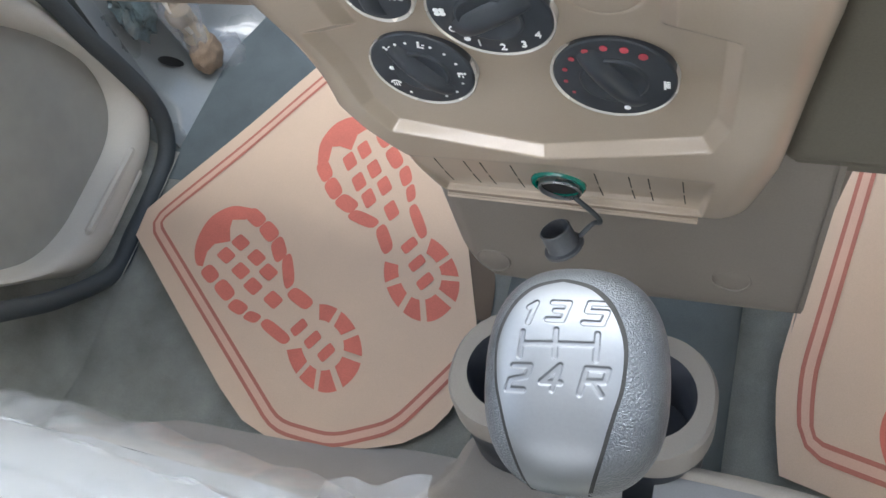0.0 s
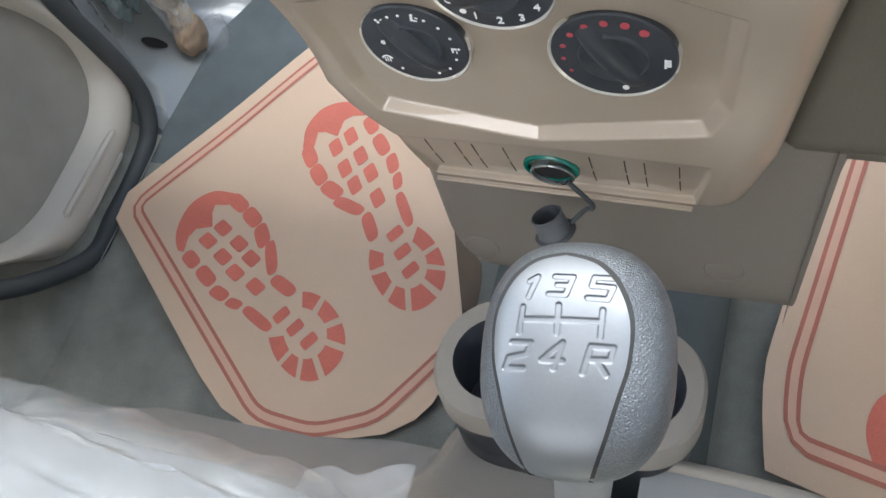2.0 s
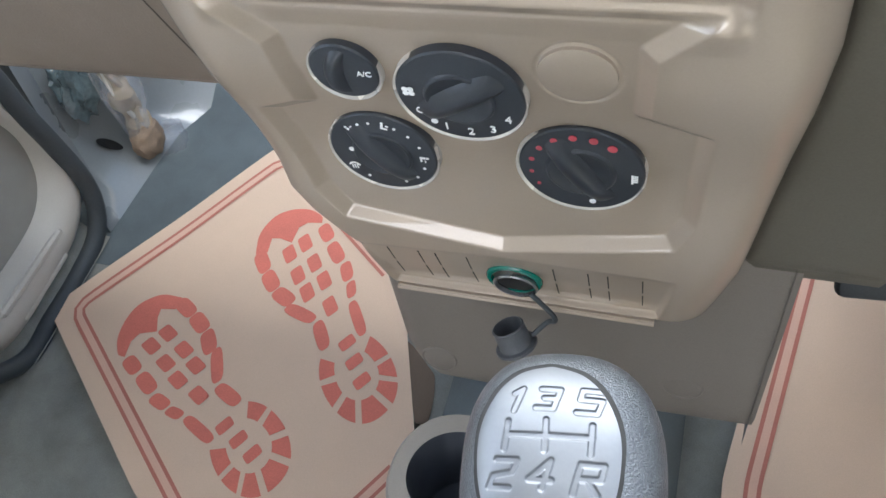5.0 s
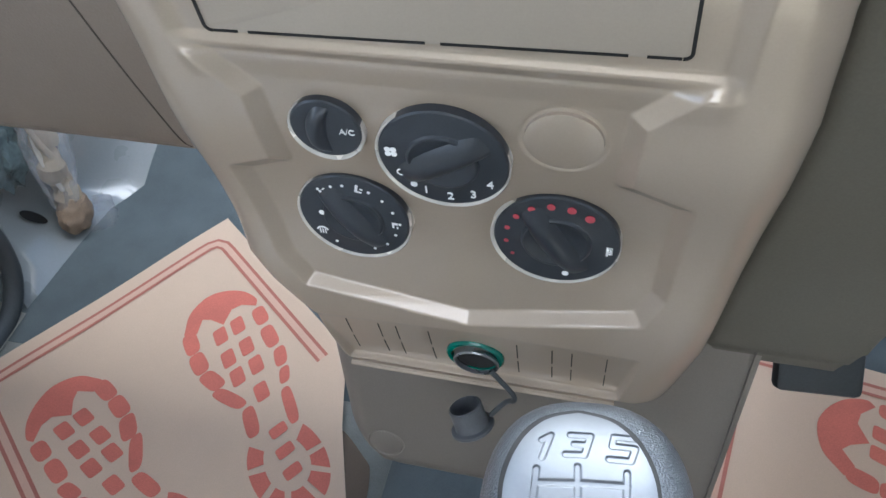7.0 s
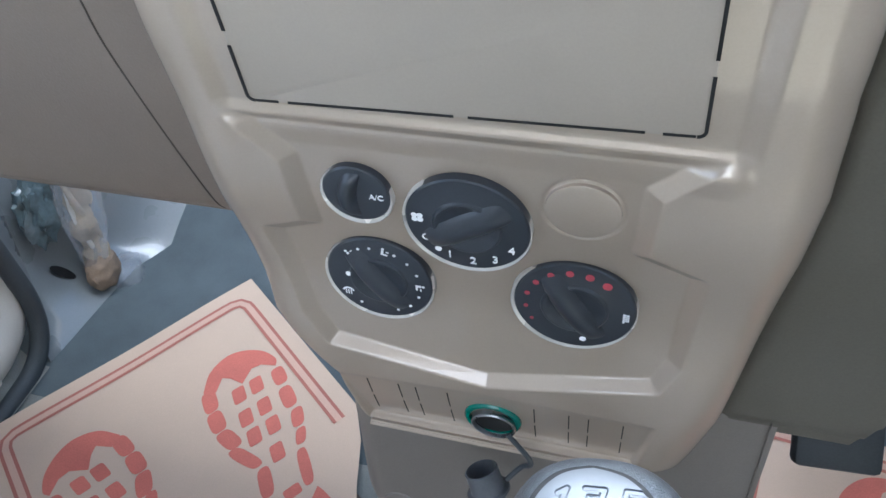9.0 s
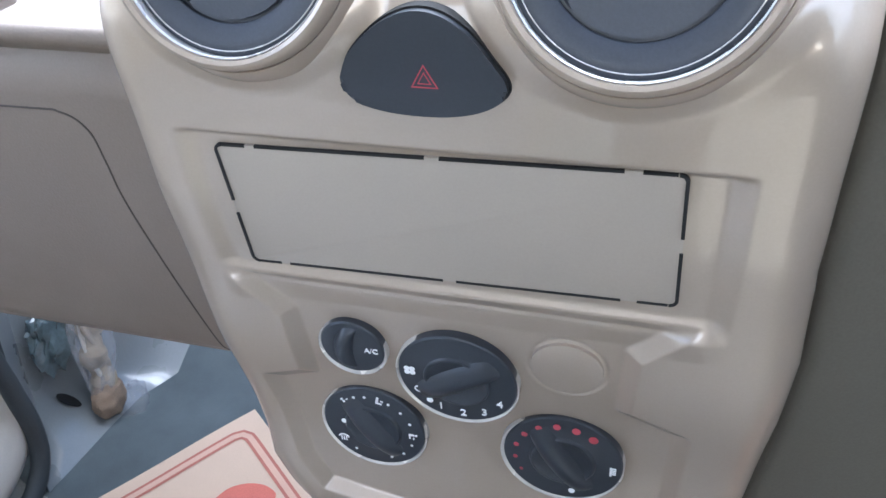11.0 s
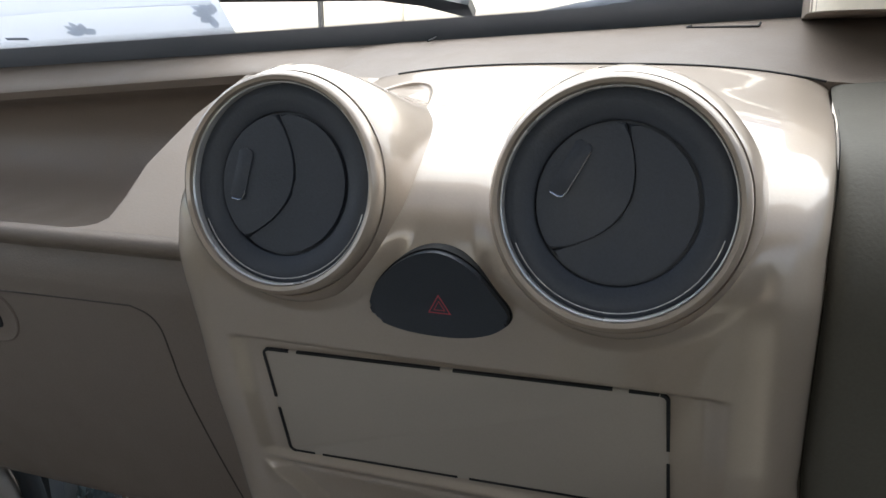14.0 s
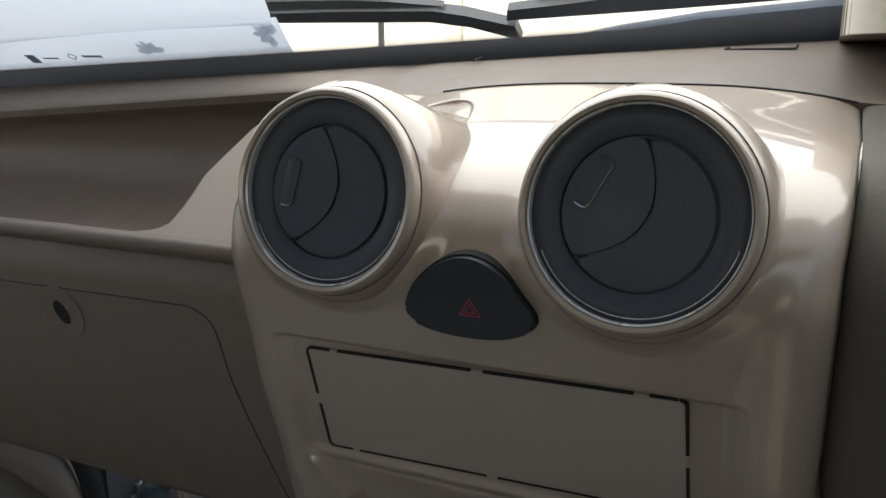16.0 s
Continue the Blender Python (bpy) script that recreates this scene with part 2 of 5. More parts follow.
def text_bm(body, size, m, depth=0.0003, shear=0.0, align="CENTER", offset=0.0):
    cu = bpy.data.curves.new("lettering", "FONT")
    cu.body, cu.size, cu.extrude, cu.shear, cu.align_x, cu.align_y = body, size, depth, shear, align, "CENTER"
    cu.offset = offset
    ob = new("lettering", cu)
    me = bpy.data.meshes.new_from_object(ob.evaluated_get(bpy.context.evaluated_depsgraph_get()))
    bm = bmesh.new()
    bm.from_mesh(me)
    bm.transform(m)
    bpy.data.objects.remove(ob)
    bpy.data.curves.remove(cu)
    bpy.data.meshes.remove(me)
    return bm


def spline(pts, per=8):
    """Catmull-Rom through the points."""
    pts = [np.array(p, float) for p in pts]
    pts = [2 * pts[0] - pts[1]] + pts + [2 * pts[-1] - pts[-2]]
    out = []
    for a, b, c, d in zip(pts, pts[1:], pts[2:], pts[3:]):
        for i in range(per):
            t = i / per
            out.append(0.5 * (2 * b + (c - a) * t + (2 * a - 5 * b + 4 * c - d) * t * t + (3 * b - a - 3 * c + d) * t ** 3))
    out.append(pts[-2])
    return np.array(out)


def resample(curve, step):
    d = np.r_[0, np.cumsum(np.linalg.norm(np.diff(curve, axis=0), axis=1))]
    s = np.linspace(0, d[-1], max(2, int(d[-1] / step) + 1))
    return np.stack([np.interp(s, d, curve[:, k]) for k in range(curve.shape[1])], -1)


def arc(cx, cy, r, a0, a1, n):
    return [(cx + r * math.cos(radians(a0 + (a1 - a0) * i / n)), cy + r * math.sin(radians(a0 + (a1 - a0) * i / n))) for i in range(n + 1)]


def sdf_poly(X, Z, poly):
    """Signed distance to a polygon, minus inside."""
    d = np.full(X.shape, 1e9)
    inside = np.zeros(X.shape, bool)
    k = len(poly)
    for i in range(k):
        (ax, az), (bx, bz) = poly[i], poly[(i + 1) % k]
        ex, ez = bx - ax, bz - az
        t = np.clip(((X - ax) * ex + (Z - az) * ez) / (ex * ex + ez * ez), 0, 1)
        d = np.minimum(d, np.hypot(X - ax - t * ex, Z - az - t * ez))
        cross = ((az > Z) != (bz > Z)) & (X < ex * (Z - az) / (ez if abs(ez) > 1e-9 else 1e-9) + ax)
        inside ^= cross
    return np.where(inside, -d, d)


def smooth01(t):
    t = np.clip(t, 0, 1)
    return t * t * (3 - 2 * t)


# ---- centre console fascia ----
PROFILE = [(0.388, 0.3735), (0.374, 0.386), (0.3535, 0.452), (0.342, 0.52), (0.317, 0.585), (0.3045, 0.625), (0.2985, 0.642), (0.2885, 0.67), (0.281, 0.70), (0.271, 0.735),
           (0.270, 0.752), (0.277, 0.772), (0.299, 0.790), (0.346, 0.807), (0.400, 0.8200), (0.434, 0.8285)]
CURVE = spline(PROFILE, 10)
FZ = np.maximum.accumulate(CURVE[:, 1])


def face_y(z):
    return float(np.interp(z, FZ, CURVE[:, 0]))


def half_width(z):
    return np.interp(z, [0.36, 0.38, 0.44, 0.52, 0.57, 0.65, 0.76, 0.83], [0.110, 0.116, 0.1265, 0.1355, 0.1395, 0.1425, 0.1425, 0.148])


def left_width(z):
    """The left flank is cut away below the heater panel."""
    return min(float(half_width(z)), float(np.interp(z, [0.36, 0.38, 0.40, 0.430, 0.443, 0.462, 0.480, 0.505, 0.545, 0.57], [0.084, 0.088, 0.091, 0.0965, 0.107, 0.121, 0.131, 0.138, 0.1385, 0.1395])))


def right_extra(z):
    """The right flank is a little fuller below the cover."""
    return 0.005 * float(np.clip((0.66 - z) / 0.05, 0, 1))


FIELD = [(-0.1085, 0.6300), (0.1040, 0.6340), (0.0780, 0.6080), (0.0755, 0.5690), (0.1032, 0.5570), (0.1005, 0.4900), (0.0925, 0.4705), (0.0, 0.4500), (-0.0920, 0.4650), (-0.1035, 0.4860),
         (-0.1110, 0.5505), (-0.0857, 0.5600), (-0.0860, 0.6045)]
SLOT = [(-0.094, 0.4335), (-0.082, 0.3835), (0.089, 0.3835), (0.097, 0.4355), (0.0, 0.4385)]
VENT_X, VENT_Z, VENT_Y = 0.0695, 0.7805, 0.259


def top_drop(x):
    """The back edge of the console sinks towards its ends."""
    k = abs(x - 0.03) / 0.115
    return (0.0085 if x > 0.03 else 0.0055) * min(k, 1.15) ** 3


def fascia_depth(X, Z):
    """How far the face is set back by its recesses and grooves."""
    field = np.clip(0.5 - sdf_poly(X, Z, FIELD) / 0.0080, 0, 1)
    d = 0.0068 * field * np.clip((0.6300 - Z) / 0.0055, 0, 1)
    d += 0.0056 * smooth01(0.5 - sdf_poly(X, Z, SLOT) / 0.004) * np.clip((0.440 - Z) / 0.05, 0, 1)
    # pocket of the cover, with a broad sill that rises to a ridge under it
    sill = np.interp(Z, [0.600, 0.612, 0.6205, 0.6235, 0.6345, 0.6370], [0.0, -0.0006, -0.0021, -0.0023, 0.0045, 0.0045])
    d += np.where(Z < 0.637, sill, 0.0045 * smooth01((0.7035 - Z) / 0.0022)) * smooth01((0.1150 - np.abs(X)) / 0.011)
    for sx in (-1, 1):
        r = np.hypot(X - sx * VENT_X, Z - VENT_Z)
        d += 0.012 * smooth01((0.042 - r) / 0.004)
        d -= 0.0035 * smooth01((0.0610 - r) / 0.012) * smooth01((0.792 - Z) / 0.04)
    r = np.hypot(X - 0.049, Z - 0.5917)
    d += 0.0009 * np.exp(-((r - 0.0178) / 0.0009) ** 2)
    return d


def build_fascia(root):
    prof = resample(CURVE, 0.0010)
    r, side = 0.020, 0.05
    P = []
    for y, z in prof:
        n = 310
        wr, wl = float(half_width(z)), left_width(z)
        rl = float(np.interp(z, [0.42, 0.50], [0.006, r]))
        th = np.linspace(0, math.radians(84), 12)[1:]
        ex = lambda w, k: np.r_[w - k + k * np.sin(th), w - k + k * np.sin(th[-1]) + 0.004]
        eb = lambda k: np.r_[k * (1 - np.cos(th)), side]
        X = np.r_[-ex(wl, rl)[::-1], np.linspace(rl - wl, wr - r, n), ex(wr, r)]
        X = X + right_extra(z) * np.clip((X - 0.105) / 0.02, 0, 1)
        B = np.r_[eb(rl)[::-1], np.zeros(n), eb(r)]
        D = fascia_depth(X, np.full(X.shape, z)) if z < 0.829 else 0
        sink = np.array([top_drop(x) for x in X]) * float(smooth01((z - 0.795) / 0.030))
        P.append(np.stack([X, y + B + D, z - sink], -1))
    me = grid_mesh("fascia_panel", np.array(P))
    return mesh_part("fascia_panel", me, M_FASCIA, root, "glossy champagne-beige moulded fascia", angle=60)


console = thing("centre_console", (0, 0.36, 0.20), "glossy champagne-beige car centre console with round vents and heater dials", "car console")
build_fascia(console)


def on_face(x, z, out=0.0, base=0.0):
    """A frame on the fascia at x, z: local z points out of the face, local y up."""
    dz = 0.006
    t = Vector((0, face_y(z + dz) - face_y(z - dz), 2 * dz)).normalized()
    nrm = Vector((1, 0, 0)).cross(t).normalized()
    m = Matrix((Vector((1, 0, 0)), t, nrm)).transposed().to_4x4()
    m.translation = Vector((x, face_y(z) + base, z)) + nrm * out
    return m


# blanking cover with its slit outline
def cover_frame():
    a, b = Vector((0, face_y(0.7005) + 0.0045, 0.7005)), Vector((0, face_y(0.6405) + 0.0045, 0.6405))
    t = (a - b).normalized()
    nrm = Vector((1, 0, 0)).cross(t).normalized()
    m = Matrix((Vector((1, 0, 0)), t, nrm)).transposed().to_4x4()
    m.translation = (a + b) / 2 + nrm * 0.0016
    return m, (a - b).length


CM, CH = cover_frame()
CM = CM @ Matrix.Translation((-0.0021, -0.0016, 0)) @ pose(0, 0, 0, 0, 0, 1.6)
CW, CH = 0.1885, 0.0640


def rounded_rect(w, h, r, n=5):
    out = []
    for cx, cy, a in ((w / 2 - r, h / 2 - r, 0), (-w / 2 + r, h / 2 - r, 90), (-w / 2 + r, -h / 2 + r, 180), (w / 2 - r, -h / 2 + r, 270)):
        out += arc(cx, cy, r, a, a + 90, n)
    return out


cover = part("blanking_cover", prism(rounded_rect(CW, CH, 0.004), -0.003, 0.0, CM, 0.0006), M_COVER, console, "flat satin beige blanking cover")
slits = []
for a, b in ((-0.0905, -0.0800), (-0.0755, -0.003), (0.003, 0.0720), (0.0785, 0.0905)):
    for s in (-1, 1):
        slits.append(box((a, s * (CH / 2 - 0.0004) - 0.00055, -0.001), (b, s * (CH / 2 - 0.0004) + 0.00055, 0.0004), m=CM))
for s in (-1, 1):
    for a, b in ((-CH / 2 + 0.003, -0.004), (0.003, CH / 2 - 0.003)):
        slits.append(box((s * (CW / 2 - 0.0004) - 0.0007, a, -0.001), (s * (CW / 2 - 0.0004) + 0.0007, b, 0.0005), m=CM))
    for t in (-1, 1):
        cx, cy = s * (CW / 2 - 0.0034), t * (CH / 2 - 0.0034)
        a0 = {(1, 1): 0, (-1, 1): 90, (-1, -1): 180, (1, -1): 270}[(s, t)]
        slits.append(prism(arc(cx, cy, 0.0037, a0, a0 + 90, 6) + arc(cx, cy, 0.0024, a0 + 90, a0, 6), -0.001, 0.0005, CM))
part("slit", join(slits), M_GAP, console, "dark slit round the blanking cover", smooth=False)


# hazard button
def hazard():
    pts = spline([(-0.0322, 0.7305), (-0.0275, 0.7408), (-0.0170, 0.7510), (-0.0050, 0.7568), (0.0058, 0.7562), (0.0158, 0.7500), (0.0240, 0.7400), (0.0287, 0.7330), (0.0277, 0.7272),
                  (0.0190, 0.7219), (0.0048, 0.7192), (-0.0143, 0.7197), (-0.0282, 0.7236), (-0.0322, 0.7305)], 6)[:-1]
    z0 = 0.736
    m = on_face(0, z0, 0.0)
    poly = [(x, (z - z0)) for x, z in pts]
    part("button_gap", prism([(x * 1.025 + 0.0001, y * 1.035 + 0.0001) for x, y in poly], -0.004, 0.0008, m), M_GAP, console)
    b = part("hazard_button", prism(poly, -0.002, 0.0036, m, 0.0016), M_BLACK, console, "black hazard warning button")
    tri = []
    for R, t in ((0.0058, 0.0004), (0.0030, 0.0003)):
        o = [(R * math.cos(radians(a)), R * math.sin(radians(a)) - 0.003) for a in (90, 210, 330)]
        i = [(p[0] * (1 - 2 * t / R), (p[1] + 0.003) * (1 - 2 * t / R) - 0.003) for p in o]
        for k in range(3):
            j = (k + 1) % 3
            tri.append(prism([o[k], o[j], i[j], i[k]], 0.0034, 0.0038, m))
    part("warning_triangle", join(tri), M_RED, b, "thin red warning triangle", smooth=False)


hazard()


# round air vents
def vent(sx, a1, a2, bulge, tab):
    m = pose(sx * VENT_X, VENT_Y, VENT_Z, 90 - 8, 0, 0)
    pod = lathe([(0.050, -0.210), (0.0600, -0.190), (0.0612, -0.150), (0.0603, -0.103), (0.0568, -0.078), (0.0541, -0.054), (0.0523, -0.035), (0.0513, -0.0165), (0.0494, -0.0112), (0.0480, -0.0078), (0.0474, -0.0070), (0.0469, -0.0078), (0.0467, -0.0032), (0.0458, -0.0009), (0.0445, 0.0), (0.0430, -0.0006), (0.0426, -0.0022), (0.0426, -0.0085)], m, 96)
    inv = m.inverted()
    for q in pod.verts:
        p = inv @ q.co
        if p.z < -0.02 and p.y > 0:
            p.y *= 1 - 0.21 * float(smooth01((-p.z - 0.02) / 0.08))
            q.co = m @ p
    v = part("air_vent", pod, M_FASCIA, console, "round champagne-beige vent pod")
    part("chrome_lip", lathe([(0.0427, -0.0030), (0.0423, -0.0020), (0.0417, -0.0026), (0.0416, -0.0070)], m, 96), M_RING, v)
    part("vent_disc", lathe([(0.0420, -0.0062), (0.0400, -0.0050), (0.0370, -0.0050), (0.0312, -0.0066), (0.0304, -0.0074), (0.0302, -0.0092), (0, -0.0092)], m, 96), M_VENT, v, "charcoal vent surround")
    part("disc_line", tube([tuple(m @ Vector((0.0398 * math.cos(radians(a)), 0.0398 * math.sin(radians(a)), -0.0049))) for a in range(205, 346, 5)], 0.00026, 6), M_RING, v, "thin bright line")
    R = 0.0297
    p1, p2 = [np.array((R * math.cos(radians(a)), R * math.sin(radians(a)))) for a in (a1, a2)]
    mid, ch = (p1 + p2) / 2, p2 - p1
    nn = np.array((-ch[1], ch[0])) / np.linalg.norm(ch)
    if nn[0] < 0:
        nn = -nn
    curve = [tuple(p1 * (1 - t) + p2 * t + nn * bulge * 4 * t * (1 - t)) for t in np.linspace(0, 1, 15)]
    left = arc(0, 0, R, a1, a2, 24) + curve[::-1][1:-1]
    right = arc(0, 0, R, a2, a1 + 360, 24) + curve[1:-1]

    def shrink(poly, by):
        c = np.mean(poly, axis=0)
        return [tuple(c + (np.array(p) - c) * (1 - by / max(np.linalg.norm(np.array(p) - c), 1e-6))) for p in poly]

    f = part("vent_flap", prism(shrink(left, 0.0006), -0.0088, -0.0058, m, 0.0009), M_VENT, v)
    part("vent_flap", prism(shrink(right, 0.0006), -0.0088, -0.0066, m, 0.0009), M_VENT, v)
    tm = m @ Matrix.Translation((tab[0], tab[1], -0.0056)) @ pose(0, 0, 0, 0, 0, tab[2])
    tb = part("finger_tab", prism(rounded_rect(0.0072, 0.0225, 0.0024), -0.001, 0.0006, tm, 0.0006), M_VENT, v)
    # The highlight on the glossy tab edge, drawn as a chrome line.
    glint_line = [(-0.0020, -0.0111), (0.0011, -0.0111), (0.0029, -0.0103), (0.0035, -0.0083), (0.0035, 0.0090 if sx > 0 else -0.0066)]
    part("tab_glint", tube([tuple(tm @ Vector((px, py, 0.0007))) for px, py in glint_line], 0.00038, 6), M_CHROME, tb, "chrome line drawn as the tab's highlight")
    return v


vent(1, 86, 219, 0.0163, (-0.0172, 0.0120, -28))
vent(-1, 97, 234, 0.0161, (-0.0197, 0.0033, -12))


# heater dials
def dial(x, z, r, grip, label, grip_w=0.0165, bow=0.0010, hub=1.0):
    m = on_face(x, z, 0.0014, 0.0055) @ pose(0, 0, 0.0028 * r / 0.030, -5.0, 0, 0)
    part("dial_rim", lathe([(r + 0.0012, -0.006), (r + 0.0012, 0.0000), (r + 0.0007, 0.0006), (r + 0.0001, 0.0005), (r - 0.004, -0.0034)], m @ Matrix.Translation((-0.0008, -0.0024, -0.0006)), 72), M_RING, console)
    d = part("dial", lathe([(r - 0.0002, -0.004), (r - 0.0002, 0.0003), (r - 0.0010, 0.0011), (r * 0.58, 0.0016), (r * 0.56, 0.0016 + 0.0002 * hub), (r * 0.54, 0.0016 + 0.0012 * hub), (r * 0.51, 0.0016 + 0.0016 * hub), (r * 0.48, 0.0016 + 0.0014 * hub), (r * 0.44, 0.0016 + 0.0006 * hub), (0, 0.0016 + 0.0006 * hub)], m, 72), M_BLACK, console, label)
    L, w = r * 0.82, grip_w
    g = bmesh.new()
    rows = []
    for t in np.linspace(-1, 1, 23):
        hw = w / 2 * (1 - 0.25 * t * t)
        hh = 0.0056 * (1 - abs(t) ** 3) + 0.0010
        row = []
        for a in np.linspace(0, math.pi, 13):
            c = math.cos(a)
            row.append(g.verts.new((t * L, bow * (1 - t * t) + c * hw, 0.0006 + (hh - 0.0006) * math.sin(a) ** 1.4)))
        rows.append(row)
    for a, b in zip(rows, rows[1:]):
        for k in range(12):
            g.faces.new((a[k], a[k + 1], b[k + 1], b[k]))
    g.transform(m @ pose(0, 0, 0, 0, 0, grip))
    part("grip", g, M_BLACK, d)
    return d, m @ Matrix.Translation((0, 0, -0.0023))


def dot(m, r, a, rad, h, dist=1.0):
    return lathe([(rad, h), (rad, h + 0.0003), (0, h + 0.00035)], m @ Matrix.Translation((r * math.cos(radians(a)), r * math.sin(radians(a)), 0)), 14)


def mark(m, x, y, h):
    return m @ Matrix.Translation((x, y, h))


d, m = dial(-0.0555, 0.5880, 0.0168, 84, "small black air-conditioning switch", 0.0100, 0.0042, 0.0)
part("lettering", text_bm("A/C", 0.0044, mark(m, 0.0104, 0.0004, 0.0042)), M_WHITE, d, smooth=False)

d, m = dial(-0.0030, 0.5775, 0.0298, 34, "large black fan-speed dial")
nums = [text_bm(c, 0.0068, mark(m, r * math.cos(radians(a)), r * math.sin(radians(a)), 0.0044)) for c, a, r in (("1", 245, 0.0222), ("2", 275, 0.0228), ("3", 303, 0.0236), ("4", 331, 0.0240))]
nums += [prism([(p[0], p[1]) for p in arc(0, 0, 0.0022, 60, 300, 10) + arc(0, 0, 0.0015, 300, 60, 10)], 0, 0.0003, mark(m, -0.0200, -0.0096, 0.0042))]
part("numeral", join(nums), M_WHITE, d, smooth=False)
fan = []
for k in range(4):
    a = 45 + 90 * k
    fan.append(prism(arc(0.0019 * math.cos(radians(a)), 0.0019 * math.sin(radians(a)), 0.0015, 0, 330, 10), 0, 0.0003, mark(m, -0.0232, 0.0034, 0.0042)))
part("fan_symbol", join(fan), M_WHITE, d, smooth=False)
part("pointer_dot", dot(m, 0.0226, 229, 0.0017, 0.0042), M_WHITE, d)

d, m = dial(-0.0560, 0.5238, 0.0294, 124, "black air-direction dial")
sym = [dot(m, 0.0232, a, 0.00085, 0.0040) for a in (112, 96, 62, 42, 20, -22, -46, -68, 238)]
for a in (130, 78, 0, 214):
    mm = m @ pose(0.0226 * math.cos(radians(a)), 0.0226 * math.sin(radians(a)), 0.0041, 0, 0, a - 90 if a != 214 else 0)
    if a == 214:
        sym.append(prism(arc(0, 0, 0.0036, 20, 160, 8) + arc(0, 0, 0.0026, 160, 20, 8), 0, 0.0003, mm))
        sym += [box((k * 0.0014 - 0.0003, -0.0016, 0), (k * 0.0014 + 0.0003, 0.0016, 0.0003), m=mm) for k in (-1, 0, 1)]
    else:
        sym += [dot(mm, 0.0021, 90, 0.0008, 0), box((-0.0007, -0.0016, 0), (0.0007, 0.0010, 0.0003), m=mm), box((-0.0007, -0.0021, 0), (0.0030, -0.0011, 0.0003), m=mm),
                box((0.0018, 0.0002, 0), (0.0034, 0.0009, 0.0003), m=mm)]
part("air_symbol", join(sym), M_WHITE, d, smooth=False)
part("pointer_dot", dot(m, 0.0165, 170, 0.0016, 0.0050), M_WHITE, d)

d, m = dial(0.0475, 0.5260, 0.0308, 122, "black temperature dial with red dots")
for k in range(8):
    part("heat_dot", dot(m, 0.0246, 210 - 22.6 * k, 0.0010 + 0.00020 * k, 0.0038), M_RED, d)
th = [box((-0.0004, -0.0032, 0), (0.0007, 0.0034, 0.0003), m=mark(m, 0.0245, -0.002, 0.0040))] + [
    box((0.0, k * 0.0014 - 0.0005, 0), (0.0028, k * 0.0014 + 0.0003, 0.0003), m=mark(m, 0.0245, -0.002, 0.0040)) for k in (-1, 0, 1, 2)]
part("thermometer_symbol", join(th), M_WHITE, d, smooth=False)
part("pointer_dot", dot(m, 0.0226, 284, 0.0017, 0.0046), M_WHITE, d)

part("blank_button", lathe([(0.0168, -0.001), (0.0166, 0.0008), (0.0150, 0.0012), (0, 0.0014)], on_face(0.049, 0.5917, 0.0, 0.0060), 56), M_FASCIA, console, "round blank beige button")


# slotted strip, ledge and lighter socket
slot = []
for x in (-0.0755, -0.0555, -0.0445, -0.0245, 0.0283, 0.0488, 0.0602, 0.0800):
    for z0, z1 in ((0.3920, 0.4105), (0.4140, 0.4325)):
        m = on_face(x, (z0 + z1) / 2, -0.0002, 0.0056 * (0.440 - (z0 + z1) / 2) / 0.05) @ pose(0, 0, 0, 6.0, 0, 0)
        slot.append(box((-0.00034, -0.0094, -0.003), (0.00034, 0.0094, 0.0004), m=m))
for b in slot:
    part("slot", b, M_GAP, console, smooth=False)
part("ledge", grid(lambda u, v: Vector((v * (0.087 if v > 0 else 0.0825) + 0.001, 0.3812 - 0.0080 * u[0], 0.3795 + u[1])), [(-0.6, 0.002), (0.3, 0.0013), (0.70, 0.0010), (0.80, 0.0019), (0.88, 0.0020), (0.93, 0.0008), (1.0, 0.0012), (1.05, 0.0004), (1.05, -0.0012), (0.9, -0.0022), (-0.3, -0.003)], np.linspace(-1, 1, 30)), M_FASCIA, console, "thin beige ledge")

m = on_face(0.0025, 0.411, 0.0, 0.0035)
socket = thing("lighter_socket", (0.0025, 0.365, 0.411), "chrome-rimmed lighter socket with a green translucent collar", "lighter socket")
part("collar", lathe([(0.0178, -0.002), (0.0178, 0.0022), (0.0168, 0.0034), (0.0145, 0.0032), (0.0143, -0.002)], m, 48), M_GREEN, socket, "green translucent collar")
part("rim", lathe([(0.0140, -0.003), (0.0142, 0.0050), (0.0134, 0.0058), (0.0125, 0.0056), (0.0122, 0.0030)], m @ pose(0.001, -0.003, 0), 48), M_STEEL, socket, "chrome rim")
part("barrel", lathe([(0.0126, 0.0044), (0.0122, 0.0022), (0, 0.0018)], m @ pose(0.001, -0.003, 0), 40), M_GAP, socket)
strap = spline([(0.0125, 0.3655, 0.4010), (0.0185, 0.3650, 0.3945), (0.0265, 0.3645, 0.3850), (0.0275, 0.3660, 0.3775), (0.0215, 0.3700, 0.3700), (0.0130, 0.3650, 0.3610)], 6)
part("strap", tube([tuple(p) for p in strap], 0.0017, 8), M_RUBBER, socket)
CAPM = Matrix.Translation((0.0015, 0.362, 0.3535)) @ Vector((-0.36, 0.15, 0.92)).to_track_quat("Z", "Y").to_matrix().to_4x4()
part("socket_cap", lathe([(0, -0.004), (0.0138, -0.004), (0.0146, -0.0028), (0.0142, -0.0012), (0.0116, -0.0006), (0.0112, 0.0), (0.0110, 0.0140), (0.0100, 0.0146), (0.0094, 0.002), (0, 0.002)], CAPM, 40), M_CAP, socket, "black rubber plug hanging by a strap")

